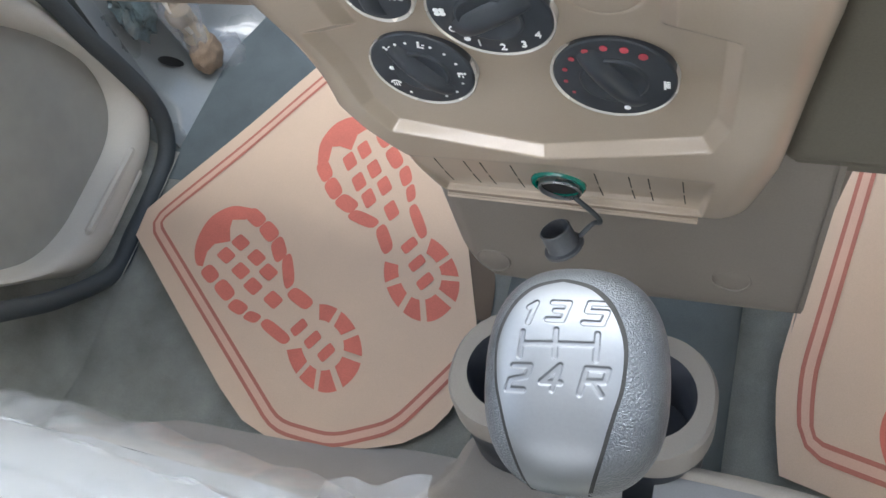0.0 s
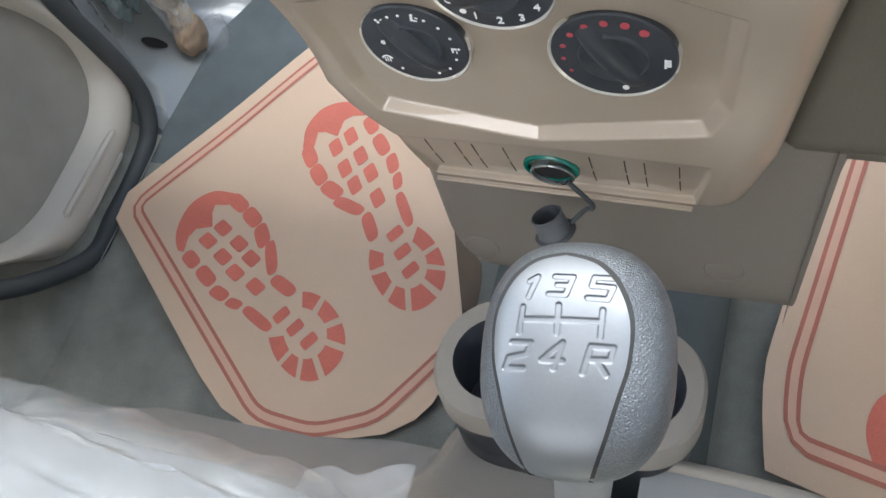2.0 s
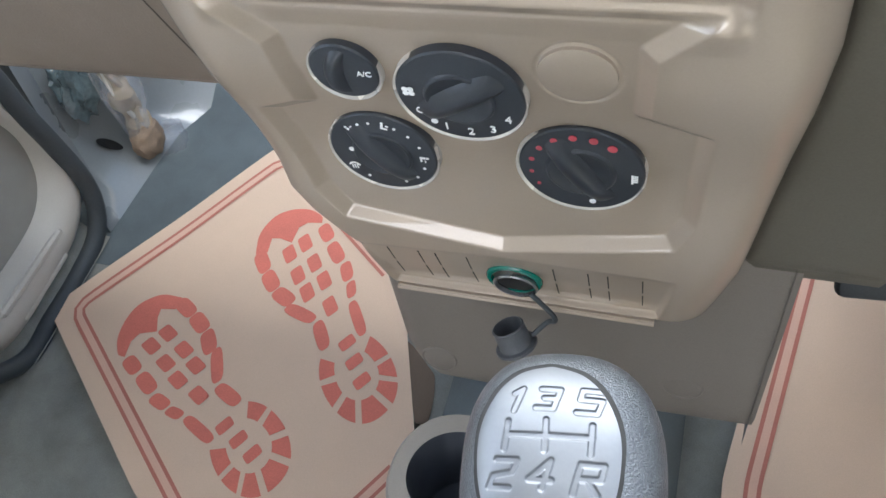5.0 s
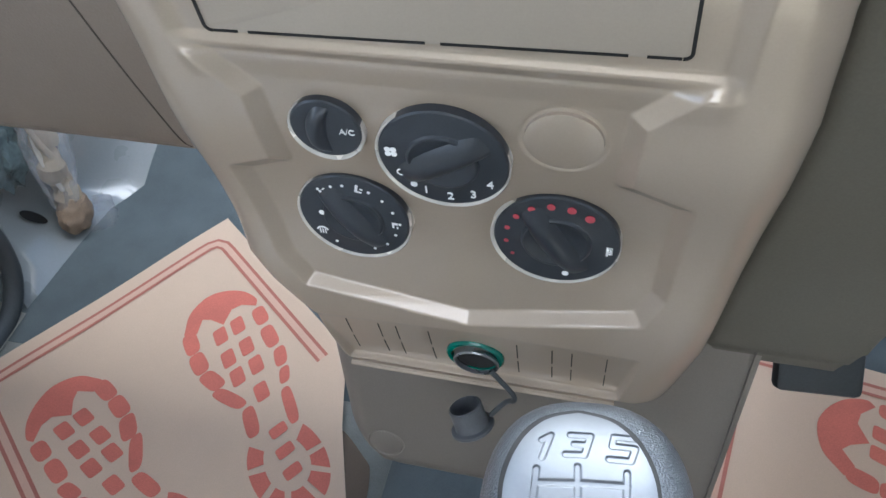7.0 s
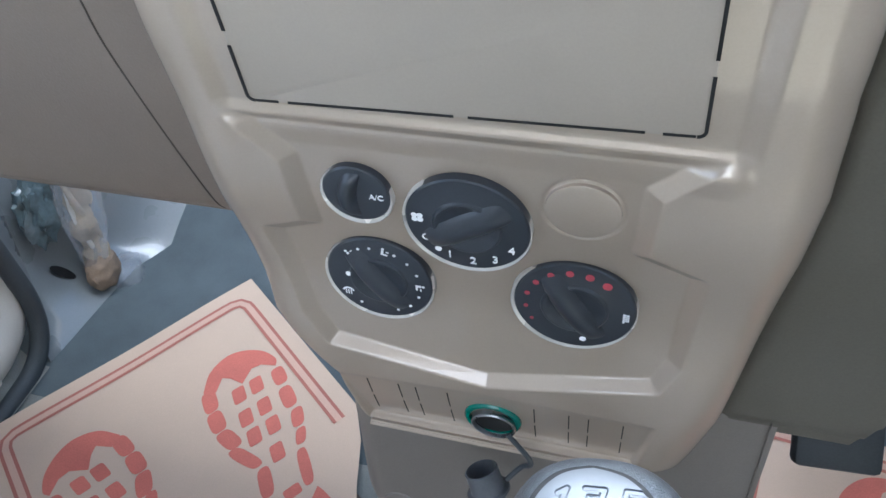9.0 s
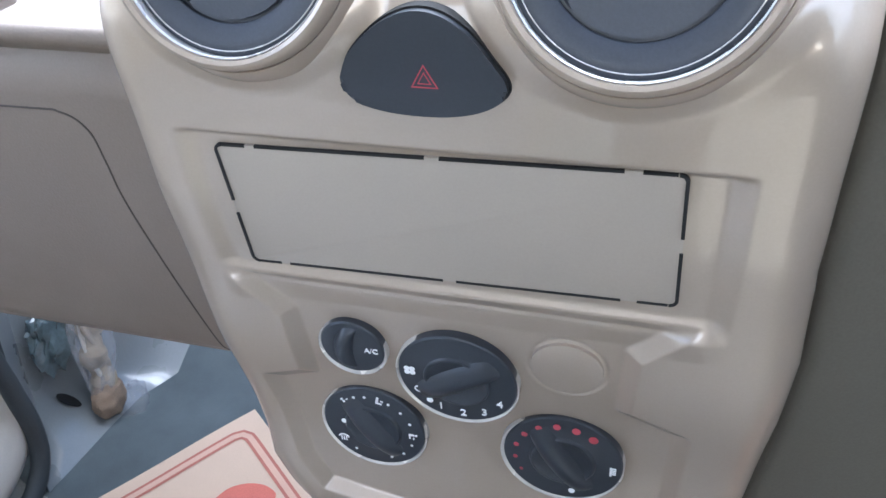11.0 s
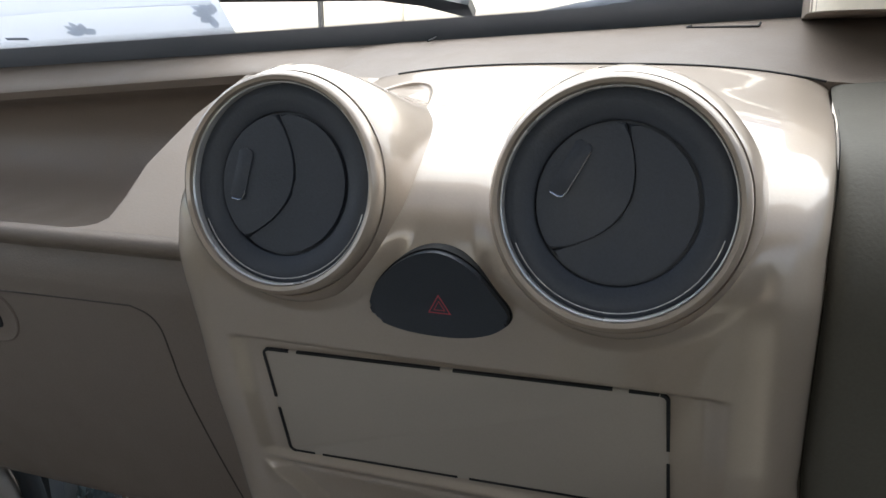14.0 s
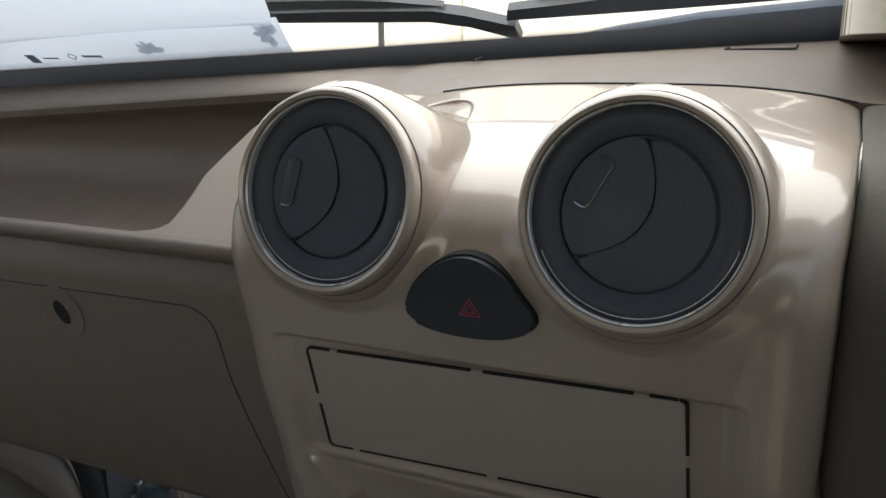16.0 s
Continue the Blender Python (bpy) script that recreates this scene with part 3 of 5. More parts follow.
# lower console panel below the ledge
def lower_panel():
    def f(u, v):
        z = 0.455 - 0.240 * u + 0.014 * u * max(0.0, v - 0.5)
        w0, w1 = -0.116 + 0.010 * u + 0.055 * (1 - math.sqrt(max(0.0, 1 - max(0.0, (u - 0.74) / 0.235) ** 2))), (0.168 - 0.004 * u - 0.026 * (1 - math.sqrt(max(0.0, 1 - max(0.0, (u - 0.86) / 0.14) ** 2))))
        x = w0 + (w1 - w0) * v
        e = v
        y = 0.392 + 0.014 * u + 0.02 * max(0, 1 - e / 0.07) ** 2 + 0.03 * max(0, (u - 0.88) / 0.12) ** 2
        return Vector((x, y, z))
    return grid(f, np.linspace(0, 1, 30), np.linspace(0, 1, 50))


part("lower_panel", lower_panel(), M_LOWER, console, "plain beige lower console panel")
part("side_panel", grid(lambda u, v: Vector((0.160 + 0.10 * u ** 1.3 + 0.004 * v * (1 - u), 0.402 + 0.42 * u - 0.012 * v, 0.222 - 0.10 * u + (0.24 + 0.10 * u) * v)), np.linspace(0, 1, 16), np.linspace(0, 1, 12)), M_LOWER, console, "plain beige console side panel")
for x, z in ((-0.0745, 0.264), (0.112, 0.282)):
    part("screw_cap", lathe([(0.0148, -0.002), (0.0146, 0.0010), (0.0138, 0.0016), (0.0128, 0.0009), (0.0120, 0.0013), (0, 0.0020)], pose(x, 0.4033, z, 90, 0, 0), 32), M_LOWER, console)

# ---- dashboard ----
def dash_edge(x):
    """Where the dashboard top meets the windscreen."""
    return 0.545 - 0.12 * x * x, 0.8505 + 0.050 * x


dash = thing("dashboard", (-0.2, 0.55, 0.45), "matte beige grained car dashboard with an open tray above the glovebox", "dashboard")


def dash_top():
    def f(x, v):
        ye, ze = dash_edge(x)
        if x < -0.13:
            y0, z0 = 0.474, 0.8205 + (x + 0.226) * 0.068
        else:
            y0, z0 = 0.4330, 0.8280 - top_drop(min(x, 0.150)) * max(0.0, 1 - max(0.0, x - 0.150) / 0.12)
        if -0.16 < x < -0.13:
            k = (x + 0.16) / 0.03
            y0, z0 = 0.474 + (0.4330 - 0.474) * k, 0.8250 + (0.8280 - top_drop(-0.13) - 0.8250) * k
        if v < 0:
            return Vector((x, y0 + (0.004 if v > -0.15 else 0.016), z0 - (0.0055 if v > -0.15 else 0.0095)))
        y = y0 + (ye + 0.02 - y0) * v
        z = z0 + (ze - z0) * math.sin(min(v / 0.9, 1) * math.pi / 2) ** (0.62 if x < -0.16 else 1.0) - 0.012 * max(0, (v - 0.9) / 0.1)
        return Vector((x, y, z))
    xs = sorted(set([round(-0.72 + 0.02 * k, 4) for k in range(73)] + [-0.16, -0.13]))
    return grid(f, xs, [-0.2, -0.1, 0, 0.005, 0.015, 0.03, 0.06, 0.12, 0.2, 0.3, 0.4, 0.5, 0.6, 0.7, 0.8, 0.9, 0.95, 1.0])


part("dash_top", dash_top(), M_DASH, dash, "soft-grained beige dash top")


def strip(profile, x0, x1, n=24, close=False):
    xs = np.linspace(x0, x1, n)
    return grid(lambda x, p: Vector((x, p[0], p[1])), xs, [tuple(p) for p in profile])


LIP = spline([(0.349, 0.716), (0.3375, 0.722), (0.3365, 0.729), (0.342, 0.732)], 6)
GLOVE = spline([(0.349, 0.716), (0.346, 0.700), (0.350, 0.680), (0.372, 0.60), (0.402, 0.525), (0.418, 0.503), (0.445, 0.492), (0.60, 0.455)], 8)
part("tray_lip", strip(LIP, -0.72, -0.13, 30), M_DASH, dash)
part("glovebox", strip(GLOVE, -0.72, -0.13, 40), M_DASH, dash, "beige glovebox lid")
CHEEK = spline([(0.342, 0.732), (0.370, 0.751), (0.405, 0.775), (0.442, 0.799), (0.474, 0.8205)], 8)
CK = np.linspace(0, 1, len(CHEEK))


def cheek_x(k):
    return float(np.interp(k, [0, 0.03, 0.08, 0.2, 0.4, 0.7, 1.0], [-0.268, -0.252, -0.2455, -0.2450, -0.2485, -0.2420, -0.2260]))


part("dash_cheek", grid(lambda k, t: Vector((cheek_x(k) + (-0.12 - cheek_x(k)) * t, float(np.interp(k, CK, CHEEK[:, 0])), float(np.interp(k, CK, CHEEK[:, 1])))), np.linspace(0, 1, 50), np.linspace(0, 1, 14)), M_CHEEK, dash)
TRAY = spline([(0.342, 0.732), (0.351, 0.722), (0.395, 0.711), (0.460, 0.711), (0.508, 0.732), (0.522, 0.772), (0.510, 0.803), (0.4840, 0.8125)], 8)
part("tray", grid(lambda x, p: Vector((x, p[0], p[1] + (x + 0.226) * 0.068 * min(1.0, max(0.0, (p[1] - 0.73) / 0.08)))), np.linspace(-0.72, -0.20, 30), [tuple(p) for p in TRAY]), M_DASH, dash, "open dashboard tray")


part("tray_end", grid(lambda k, t: Vector((cheek_x(k) + 0.012 * math.sin(t * math.pi / 2), float(np.interp(k, CK, CHEEK[:, 0])) + 0.16 * t, float(np.interp(k, CK, CHEEK[:, 1])) - 0.012 * t)), np.linspace(0, 1, 40), np.linspace(0, 1, 8)), M_DASH, dash)
def glove_y(z):
    return float(np.interp(z, GLOVE[::-1, 1], GLOVE[::-1, 0]))


SEAM = spline([(-0.70, 0.680), (-0.45, 0.682), (-0.26, 0.6845), (-0.2295, 0.6835), (-0.216, 0.674), (-0.2125, 0.655), (-0.2105, 0.633), (-0.2030, 0.595), (-0.1950, 0.545), (-0.190, 0.505)], 8)
part("glovebox_seam", tube([(x, glove_y(z) + 0.0003, z) for x, z in SEAM], 0.0008, 6), M_SEAM, dash)
LOCK = pose(-0.355, glove_y(0.6635) - 0.0002, 0.6635, 90 + 15.4, 0, 0)
lock = part("glovebox_latch", lathe([(0.0215, -0.002), (0.0210, 0.0006), (0.0200, 0.0010), (0.0180, 0.0005), (0.0120, 0.0003), (0, 0.0003)], LOCK, 40), M_DASH, dash)
part("latch_hole", lathe([(0.0088, 0.0002), (0.0082, 0.0008), (0, 0.0008)], LOCK @ Matrix.Rotation(0.35, 4, "Z") @ Matrix.Diagonal((0.72, 1.15, 1, 1)), 28), M_GAP, lock)

# driver side of the dashboard
DRV = spline([(0.4330, 0.8280), (0.398, 0.8185), (0.362, 0.809), (0.322, 0.795), (0.303, 0.777), (0.294, 0.756), (0.294, 0.735), (0.304, 0.70), (0.318, 0.65), (0.342, 0.58), (0.368, 0.515), (0.382, 0.45), (0.392, 0.425), (0.420, 0.408), (0.60, 0.40)], 8)


def driver_panel():
    def f(x, p):
        y, z = p
        z -= top_drop(0.150) * max(0.0, 1 - (x - 0.150) / 0.12) * float(smooth01((z - 0.795) / 0.030))
        k = float(smooth01((x - 0.203) / 0.05))
        zb = 0.408 + 0.14 * k
        z = max(z, zb + (z - 0.40) * 0.15)
        k2 = max(0.0, 1 - (x - 0.1475) / 0.06)
        e = max(0.0, 1 - (x - 0.1500) / 0.008)
        return Vector((x - k2 * (0.1425 - float(half_width(z)) + 0.006 - right_extra(z)), y + 0.008 * (1 - math.sqrt(max(0.0, 1 - e * e))) + 0.10 * max(0, x - 0.3), z))
    return grid(f, np.r_[np.linspace(0.1500, 0.158, 7), np.linspace(0.160, 0.26, 22), np.linspace(0.27, 0.70, 30)], [tuple(p) for p in DRV])


part("driver_panel", driver_panel(), M_KNEE, dash, "grey-beige driver knee panel")
part("top_seam", tube([(x, 0.4328, 0.8286 - top_drop(x)) for x in np.linspace(-0.09, 0.146, 28)], 0.0006, 6), M_GAP, dash)
part("panel_gap", tube([(0.1515 - (0.1425 - float(half_width(z)) + 0.006 - right_extra(z)), y + 0.014, z - top_drop(0.150) * float(smooth01((z - 0.795) / 0.030))) for y, z in DRV if 0.43 < z < 0.815 and y < 0.40], 0.0016, 6), M_GAP, dash, "dark gap beside the console")
for pts in ([(0.0706, 0.5072, 0.8499), (0.1112, 0.4988, 0.8499)], [(0.0699, 0.5076, 0.8499), (0.0722, 0.5120, 0.8512)], [(0.1112, 0.4988, 0.8499), (0.1122, 0.5060, 0.8522)], [(-0.0978, 0.4998, 0.8432), (-0.0993, 0.5200, 0.8464)]):
    part("screen_seam", tube(pts, 0.0007, 6), M_GAP, dash)
hood = thing("instrument_hood", (0.20, 0.47, 0.855), "beige instrument hood end with a cream tape label", "instrument hood")
HOODM = Matrix.Translation((0.2095, 0.485, 0.0))
part("hood_shell", prism(rounded_rect(0.150, 0.110, 0.022, 8), 0.8540, 0.925, HOODM), M_DASH, hood, angle=40)
part("tape_label", prism(rounded_rect(0.1516, 0.1116, 0.0228, 10), 0.8545, 0.9240, HOODM @ Matrix.Translation((0.0009, 0, 0)), 0.0004), M_TAPE, hood, "cream tape label", angle=40)


# ---- windscreen ----
RAKE = Vector((0, -0.83, 0.56)).normalized()


def screen_pt(x, s):
    y, z = dash_edge(x)
    return Vector((x, y + 0.004, z + 0.001)) + RAKE * s


wind = thing("window_1", (0, 0.54, 0.85), "clear raked windscreen with a black printed border", "windscreen", kind="structure")
gl = part("pane", grid(lambda x, s: screen_pt(x, s), np.linspace(-0.72, 0.72, 30), [0.0, 0.3, 0.75]), M_GLASS, wind)
gl.visible_shadow = False
part("black_border", grid(lambda x, s: screen_pt(x, s) + Vector((0, -0.002, -0.002)), np.linspace(-0.72, 0.72, 40), [-0.006, 0.012, 0.0258]), M_FRIT, wind)
dots = bmesh.new()
for i in range(760):
    x = -0.72 + 1.44 * i / 759
    for j in range(5):
        s = 0.0266 + 0.0017 * j
        w = 0.00068 - 0.00008 * j
        c = screen_pt(x + 0.00095 * (j % 2), s) + Vector((0, -0.002, -0.002))
        dots.faces.new([dots.verts.new(c + Vector((a * w, 0, 0)) + RAKE * (b * w)) for a, b in ((-1, -1), (1, -1), (1, 1), (-1, 1))])
tagged(part("border_dots", dots, M_FRIT, wind, smooth=False), kind="stuff")

# printed sheet behind the glass
sheet = thing("paper_sheet", (-0.45, 0.5, 0.86), "white printed price sheet stuck on the windscreen", "paper sheet")


def sheet_pt(u, v, lift=0.0):
    x = -0.60 + 0.345 * u
    return screen_pt(x, 0.030 + 0.30 * v) + Vector((0, 0.010 + lift, 0.004))


def curl(v):
    """The upper part of the sheet bellies away from the glass above its foot."""
    return 0.0 if v < 0.075 else 0.016 * math.sin(min(1.0, (v - 0.075) / 0.5) * math.pi * 0.5) + 0.004


part("sheet", grid(lambda u, v: sheet_pt(0.947 * u + 0.19 * v * u, v), np.linspace(0, 1, 14), np.linspace(-0.080, 0.104, 6)), M_SHEET, sheet)
part("upper_sheet", grid(lambda u, v: sheet_pt(0.943 * u + 0.19 * v * u, v, -0.010 + curl(v)) + Vector((0, 0, 0.004 * math.sin(u * 3))), np.linspace(0, 1, 14), np.linspace(0.068 , 1, 24)), M_SHEET, sheet)


def flower(u, v, r, n0, n1, name="flower_print"):
    bm = bmesh.new()
    c = sheet_pt(u, v, -0.010 + curl(v) - 0.003 if v > 0.12 else -0.003)
    ex = Vector((1, 0, 0))
    for k in range(n0, n1):
        a = radians(36 * k - 10)
        d = ex * math.cos(a) + RAKE * math.sin(a)
        p = ex * -math.sin(a) + RAKE * math.cos(a)
        bm.faces.new([bm.verts.new(c + d * (r * t) + p * (r * w)) for t, w in ((0.05, 0), (0.5, -0.24), (0.8, -0.17), (1.0, 0), (0.8, 0.17), (0.5, 0.24))])
    part(name, bm, M_FLOWER, sheet, "blue-grey flower print", smooth=False)


flower(0.560, -0.010, 0.018, 1, 6)
flower(0.925, 0.030, 0.018, 2, 8)
flower(0.965, 0.245, 0.019, 3, 8)


def on_sheet(u, v, lift=-0.012):
    m = Matrix((Vector((-1, 0, 0)), RAKE, Vector((-1, 0, 0)).cross(RAKE))).transposed().to_4x4()
    m.translation = sheet_pt(u, v, lift) + Vector((0, -0.003, -0.002))
    return m


part("lettering", text_bm("PRICE............RS.6,", 0.017, on_sheet(0.57, 0.290, -0.006), 0.0001, 0.2), M_FLOWER, sheet, "grey printed price line", smooth=False)
bars = [box((-0.012, -0.0015, 0), (0.012, 0.0015, 0.0003), m=on_sheet(0.385, 0.003, -0.004)), box((-0.010, -0.001, 0), (0.010, 0.001, 0.0003), m=on_sheet(0.255, 0.006, -0.004)),
        box((-0.006, -0.006, 0), (0.006, 0.006, 0.0003), m=on_sheet(0.20, 0.008, -0.004))]
for b in bars:
    part("small_print", b, M_INK, sheet, smooth=False)
part("diamond_mark", prism([(-0.006, 0), (0, -0.005), (0.006, 0), (0, 0.005), (-0.006, 0), (-0.0045, 0), (0, 0.0037), (0.0045, 0), (0, -0.0037), (-0.0045, 0)], 0, 0.0003, on_sheet(0.325, 0.008, -0.004)), M_INK, sheet, smooth=False)

# ---- floor ----
def floor_z(y):
    if y < 0.30:
        return -0.016
    if y < 0.90:
        return -0.016 + 0.194 * max(0.0, y - 0.335) if y > 0.335 else -0.016
    return -0.016 + 0.194 * 0.565 + 0.9 * (y - 0.90)


floor = part("floor", grid(lambda x, y: Vector((x, y, floor_z(y) + 0.004 * noise.noise(Vector((x * 9, y * 9, 0))))), np.linspace(-0.74, 0.74, 60), np.r_[np.linspace(-1.7, 0.3, 12), np.linspace(0.31, 0.62, 16)]), M_CARPET)
tagged(floor, "grey carpeted car floor", "floor", kind="structure")
toe = part("toe_board", grid(lambda x, y: Vector((x, y, floor_z(y) + 0.003 * noise.noise(Vector((x * 9, y * 9, 5))))), np.linspace(-0.74, 0.74, 50), np.linspace(0.62, 1.45, 30)), M_TOE)
tagged(toe, "dark blue-grey felt toe board", "floor", kind="structure")


def tunnel():
    def f(a, y):
        w = 0.125
        x = w * math.copysign(abs(math.cos(a)) ** 0.7, math.cos(a))
        z = floor_z(y) + (0.10) * math.sin(a) ** 0.6
        return Vector((x, y, z - 0.01))
    return grid(f, np.linspace(0, math.pi, 20), np.linspace(-1.2, 1.1, 30))


tagged(part("tunnel", tunnel(), M_TOE), "dark carpeted transmission tunnel", "tunnel", kind="structure")

# ---- paper floor mats ----
ORIGIN, UA, VA = np.array((-0.682, 0.536)), np.array((0.571, 0.821)), np.array((0.7915, -0.6112))
MAT_OUT = [(0, 0), (0.392, 0), (0.395, 0.28), (0.372, 0.325), (0.335, 0.372), (0.270, 0.476), (0.212, 0.517), (0.190, 0.524), (0.165, 0.524), (0.130, 0.512), (0.095, 0.487), (0.060, 0.452), (0.030, 0.419), (0.010, 0.392), (-0.004, 0.355), (-0.007, 0.300)]
BORDER = [(0.3665, 0.285), (0.3640, 0.029), (0.0285, 0.0285), (0.0250, 0.390), (0.068, 0.453), (0.133, 0.4915), (0.231, 0.4890)]


# pads of a sole: place across and along, half width, half length, lean
SOLE_RIM = [(0.1445, 0.1365, 0.0088, 0.0155, 0.15), (0.1482, 0.1690, 0.0092, 0.0150, 0.05), (0.1450, 0.2015, 0.0092, 0.0150, -0.30), (0.1385, 0.2370, 0.0076, 0.0195, -0.50), (0.1310, 0.2805, 0.0078, 0.0180, 0.25),
            (0.0553, 0.1600, 0.0084, 0.0130, 0.10), (0.0597, 0.1950, 0.0086, 0.0155, 0.10), (0.0622, 0.2285, 0.0076, 0.0120, 0.35), (0.0702, 0.2540, 0.0062, 0.0095, 0.50), (0.0838, 0.2925, 0.0066, 0.0225, 0.25)]
# wedges of the heel: from and to, in degrees round its middle
SOLE_HEEL = [(-58, -27), (-20, 11), (20, 50), (60, 98), (108, 138), (145, 172), (178, 213)]
SOLE_MIDDLE = [(0.0855, 0.1535), (0.1100, 0.1525), (0.0899, 0.1880), (0.1158, 0.1880), (0.0919, 0.2190), (0.1177, 0.2180), (0.1031, 0.2550), (0.1100, 0.3110), (0.1150, 0.3370), (0.1195, 0.3630)]


def floor_mat(name, place, up, label):
    root = thing(name, place(0.18, 0.25, 0.0), label, "floor mat", "paper floor mats")

    def lay(bm, lift):
        for v in bm.verts:
            v.co = Vector(place(v.co.x, v.co.y, v.co.z + lift))
        return bm

    sheetm = bmesh.new()
    us, vs = np.linspace(0, 0.395, 32), np.linspace(0, 0.525, 44)
    f = sheetm.faces.new([sheetm.verts.new((u, v, 0)) for u, v in MAT_OUT])
    for k in range(1, 32):
        bmesh.ops.bisect_plane(sheetm, geom=sheetm.verts[:] + sheetm.edges[:] + sheetm.faces[:], plane_co=(us[k] if k < 31 else 0.394, 0, 0), plane_no=(1, 0, 0)) if k % 2 else None
    for k in range(1, 43, 2):
        bmesh.ops.bisect_plane(sheetm, geom=sheetm.verts[:] + sheetm.edges[:] + sheetm.faces[:], plane_co=(0, vs[k], 0), plane_no=(0, 1, 0))
    ext = bmesh.ops.extrude_face_region(sheetm, geom=sheetm.faces[:])
    for v in ext["geom"]:
        if isinstance(v, bmesh.types.BMVert):
            v.co.z -= 0.0008
    part("paper", lay(sheetm, 0.0), M_PAPER, root, "kraft paper sheet")

    # double border line
    mid = []
    for i, b in enumerate(BORDER):
        b = np.array(b)
        if i in (0, len(BORDER) - 1):
            mid.append(b)
            continue
        a, e = np.array(BORDER[i - 1]), np.array(BORDER[i + 1])
        p, q = b + (a - b) / np.linalg.norm(a - b) * 0.020, b + (e - b) / np.linalg.norm(e - b) * 0.020
        mid += [(1 - t) ** 2 * p + 2 * t * (1 - t) * b + t * t * q for t in np.linspace(0, 1, 7)]
    mid = resample(np.array(mid), 0.012)
    nrm = np.gradient(mid, axis=0)
    nrm = np.stack([-nrm[:, 1], nrm[:, 0]], -1) / np.linalg.norm(nrm, axis=1)[:, None]

    def band(d0, d1, lift):
        return lay(grid(lambda i, d: Vector((*(mid[i] + nrm[i] * d), 0)), range(len(mid)), [d0, d1]), lift)

    part("border_line", band(-0.0082, -0.0040, 0.0011), M_LINE, root, "red printed border line", smooth=False)
    part("border_band", band(-0.0040, 0.0040, 0.0010), M_PINK, root, "pink printed border band", smooth=False)
    part("border_line", band(0.0040, 0.0082, 0.0011), M_LINE, root, "red printed border line", smooth=False)

    # shoe prints: pads laid round the edge of the sole and down its middle, one sole the mirror of the other
    def pad(cu, cv, hw, hl, lean, rnd):
        out = []
        for t in np.linspace(0, 2 * math.pi, 20, endpoint=False):
            ca, sa = math.cos(t), math.sin(t)
            a, b = hw * math.copysign(abs(ca) ** rnd, ca), hl * math.copysign(abs(sa) ** rnd, sa)
            out.append((cu + 1.12 * a + lean * b, cv + 1.06 * b - 0.25 * lean * a))
        return out

    def shoe(side, du, dv):
        cap = spline([(0.0525, 0.1430), (0.0475, 0.1330), (0.0560, 0.1120), (0.0759, 0.0945), (0.1000, 0.0870), (0.1279, 0.0955), (0.1467, 0.1185)], 5)
        polys = [[tuple(p) for p in cap] + [(0.1455, 0.1255), (0.1325, 0.1285), (0.1181, 0.1143), (0.1094, 0.1223), (0.0999, 0.1399), (0.0810, 0.1266), (0.0675, 0.1290)]]
        for q in SOLE_RIM:
            polys.append(pad(*q, 0.62))
        for a0, a1 in SOLE_HEEL:
            outer = [(0.1205 + 0.0435 * math.copysign(abs(math.cos(a)) ** 0.85, math.cos(a)), 0.355 + 0.058 * math.sin(a)) for a in np.linspace(radians(a0), radians(a1), 7)]
            inner = [(0.1205 + 0.0250 * math.cos(a), 0.355 + (0.030 if math.sin(a) > 0 else 0.040) * math.sin(a)) for a in np.linspace(radians(a1 - 3), radians(a0 + 3), 4)]
            polys.append(outer + inner)
        for cu, cv in SOLE_MIDDLE:
            polys.append(pad(cu, cv, 0.0078 if cv < 0.3 else 0.0096, 0.0110 if cv < 0.3 else 0.0066, 0.18 if cv < 0.3 else 0.0, 0.36))
        bm = bmesh.new()
        for p in polys:
            if side < 0:
                p = [(0.397 - 0.073 * (v - 0.15) - u, v + 0.0172) for u, v in p]
            bm.faces.new([bm.verts.new((u + du, v + dv, 0)) for u, v in p])
        bmesh.ops.triangulate(bm, faces=bm.faces[:])
        return lay(bm, 0.0006)

    part("shoe_print", shoe(1, -up, 0.25 * up), M_PRINT, root, "red printed shoe sole", smooth=False)
    part("shoe_print", shoe(-1, 0.0, 0.30 * up), M_PRINT, root, "red printed shoe sole", smooth=False)
    return root, lay


def place_left(u, v, h):
    x, y = ORIGIN + u * UA + v * VA
    z = 0.194 * (y - 0.36)
    z += 0.012 * max(0.0, (x + 0.20) / 0.08) ** 2 if x > -0.20 else 0.0
    z += 0.0012 * math.sin(u * 23 + v * 9)
    return (x, y, z + h)


R_ORIGIN, R_UA, R_VA = np.array((0.1507, 0.4032)), np.array((0.1655, 0.986)), np.array((0.986, -0.1655))


def place_right(u, v, h):
    x, y = R_ORIGIN + (u - 0.024 * max(0.0, 1 - u / 0.12) ** 1.5) * R_UA + v * R_VA
    x += 0.030 * max(0.0, 1 - u / 0.10) ** 1.6 * max(0.0, 1 - v / 0.3)
    z = 0.194 * (y - 0.36)
    return (x, y, z + h + 0.001 + 0.0012 * math.sin(u * 21 + v * 8))


left_mat, lay_left = floor_mat("paper_floor_mat", place_left, 0.0, "kraft paper floor mat with red shoe prints on passenger floor")
floor_mat("paper_floor_mat", place_right, 0.040, "kraft paper floor mat with red shoe prints under the pedals")
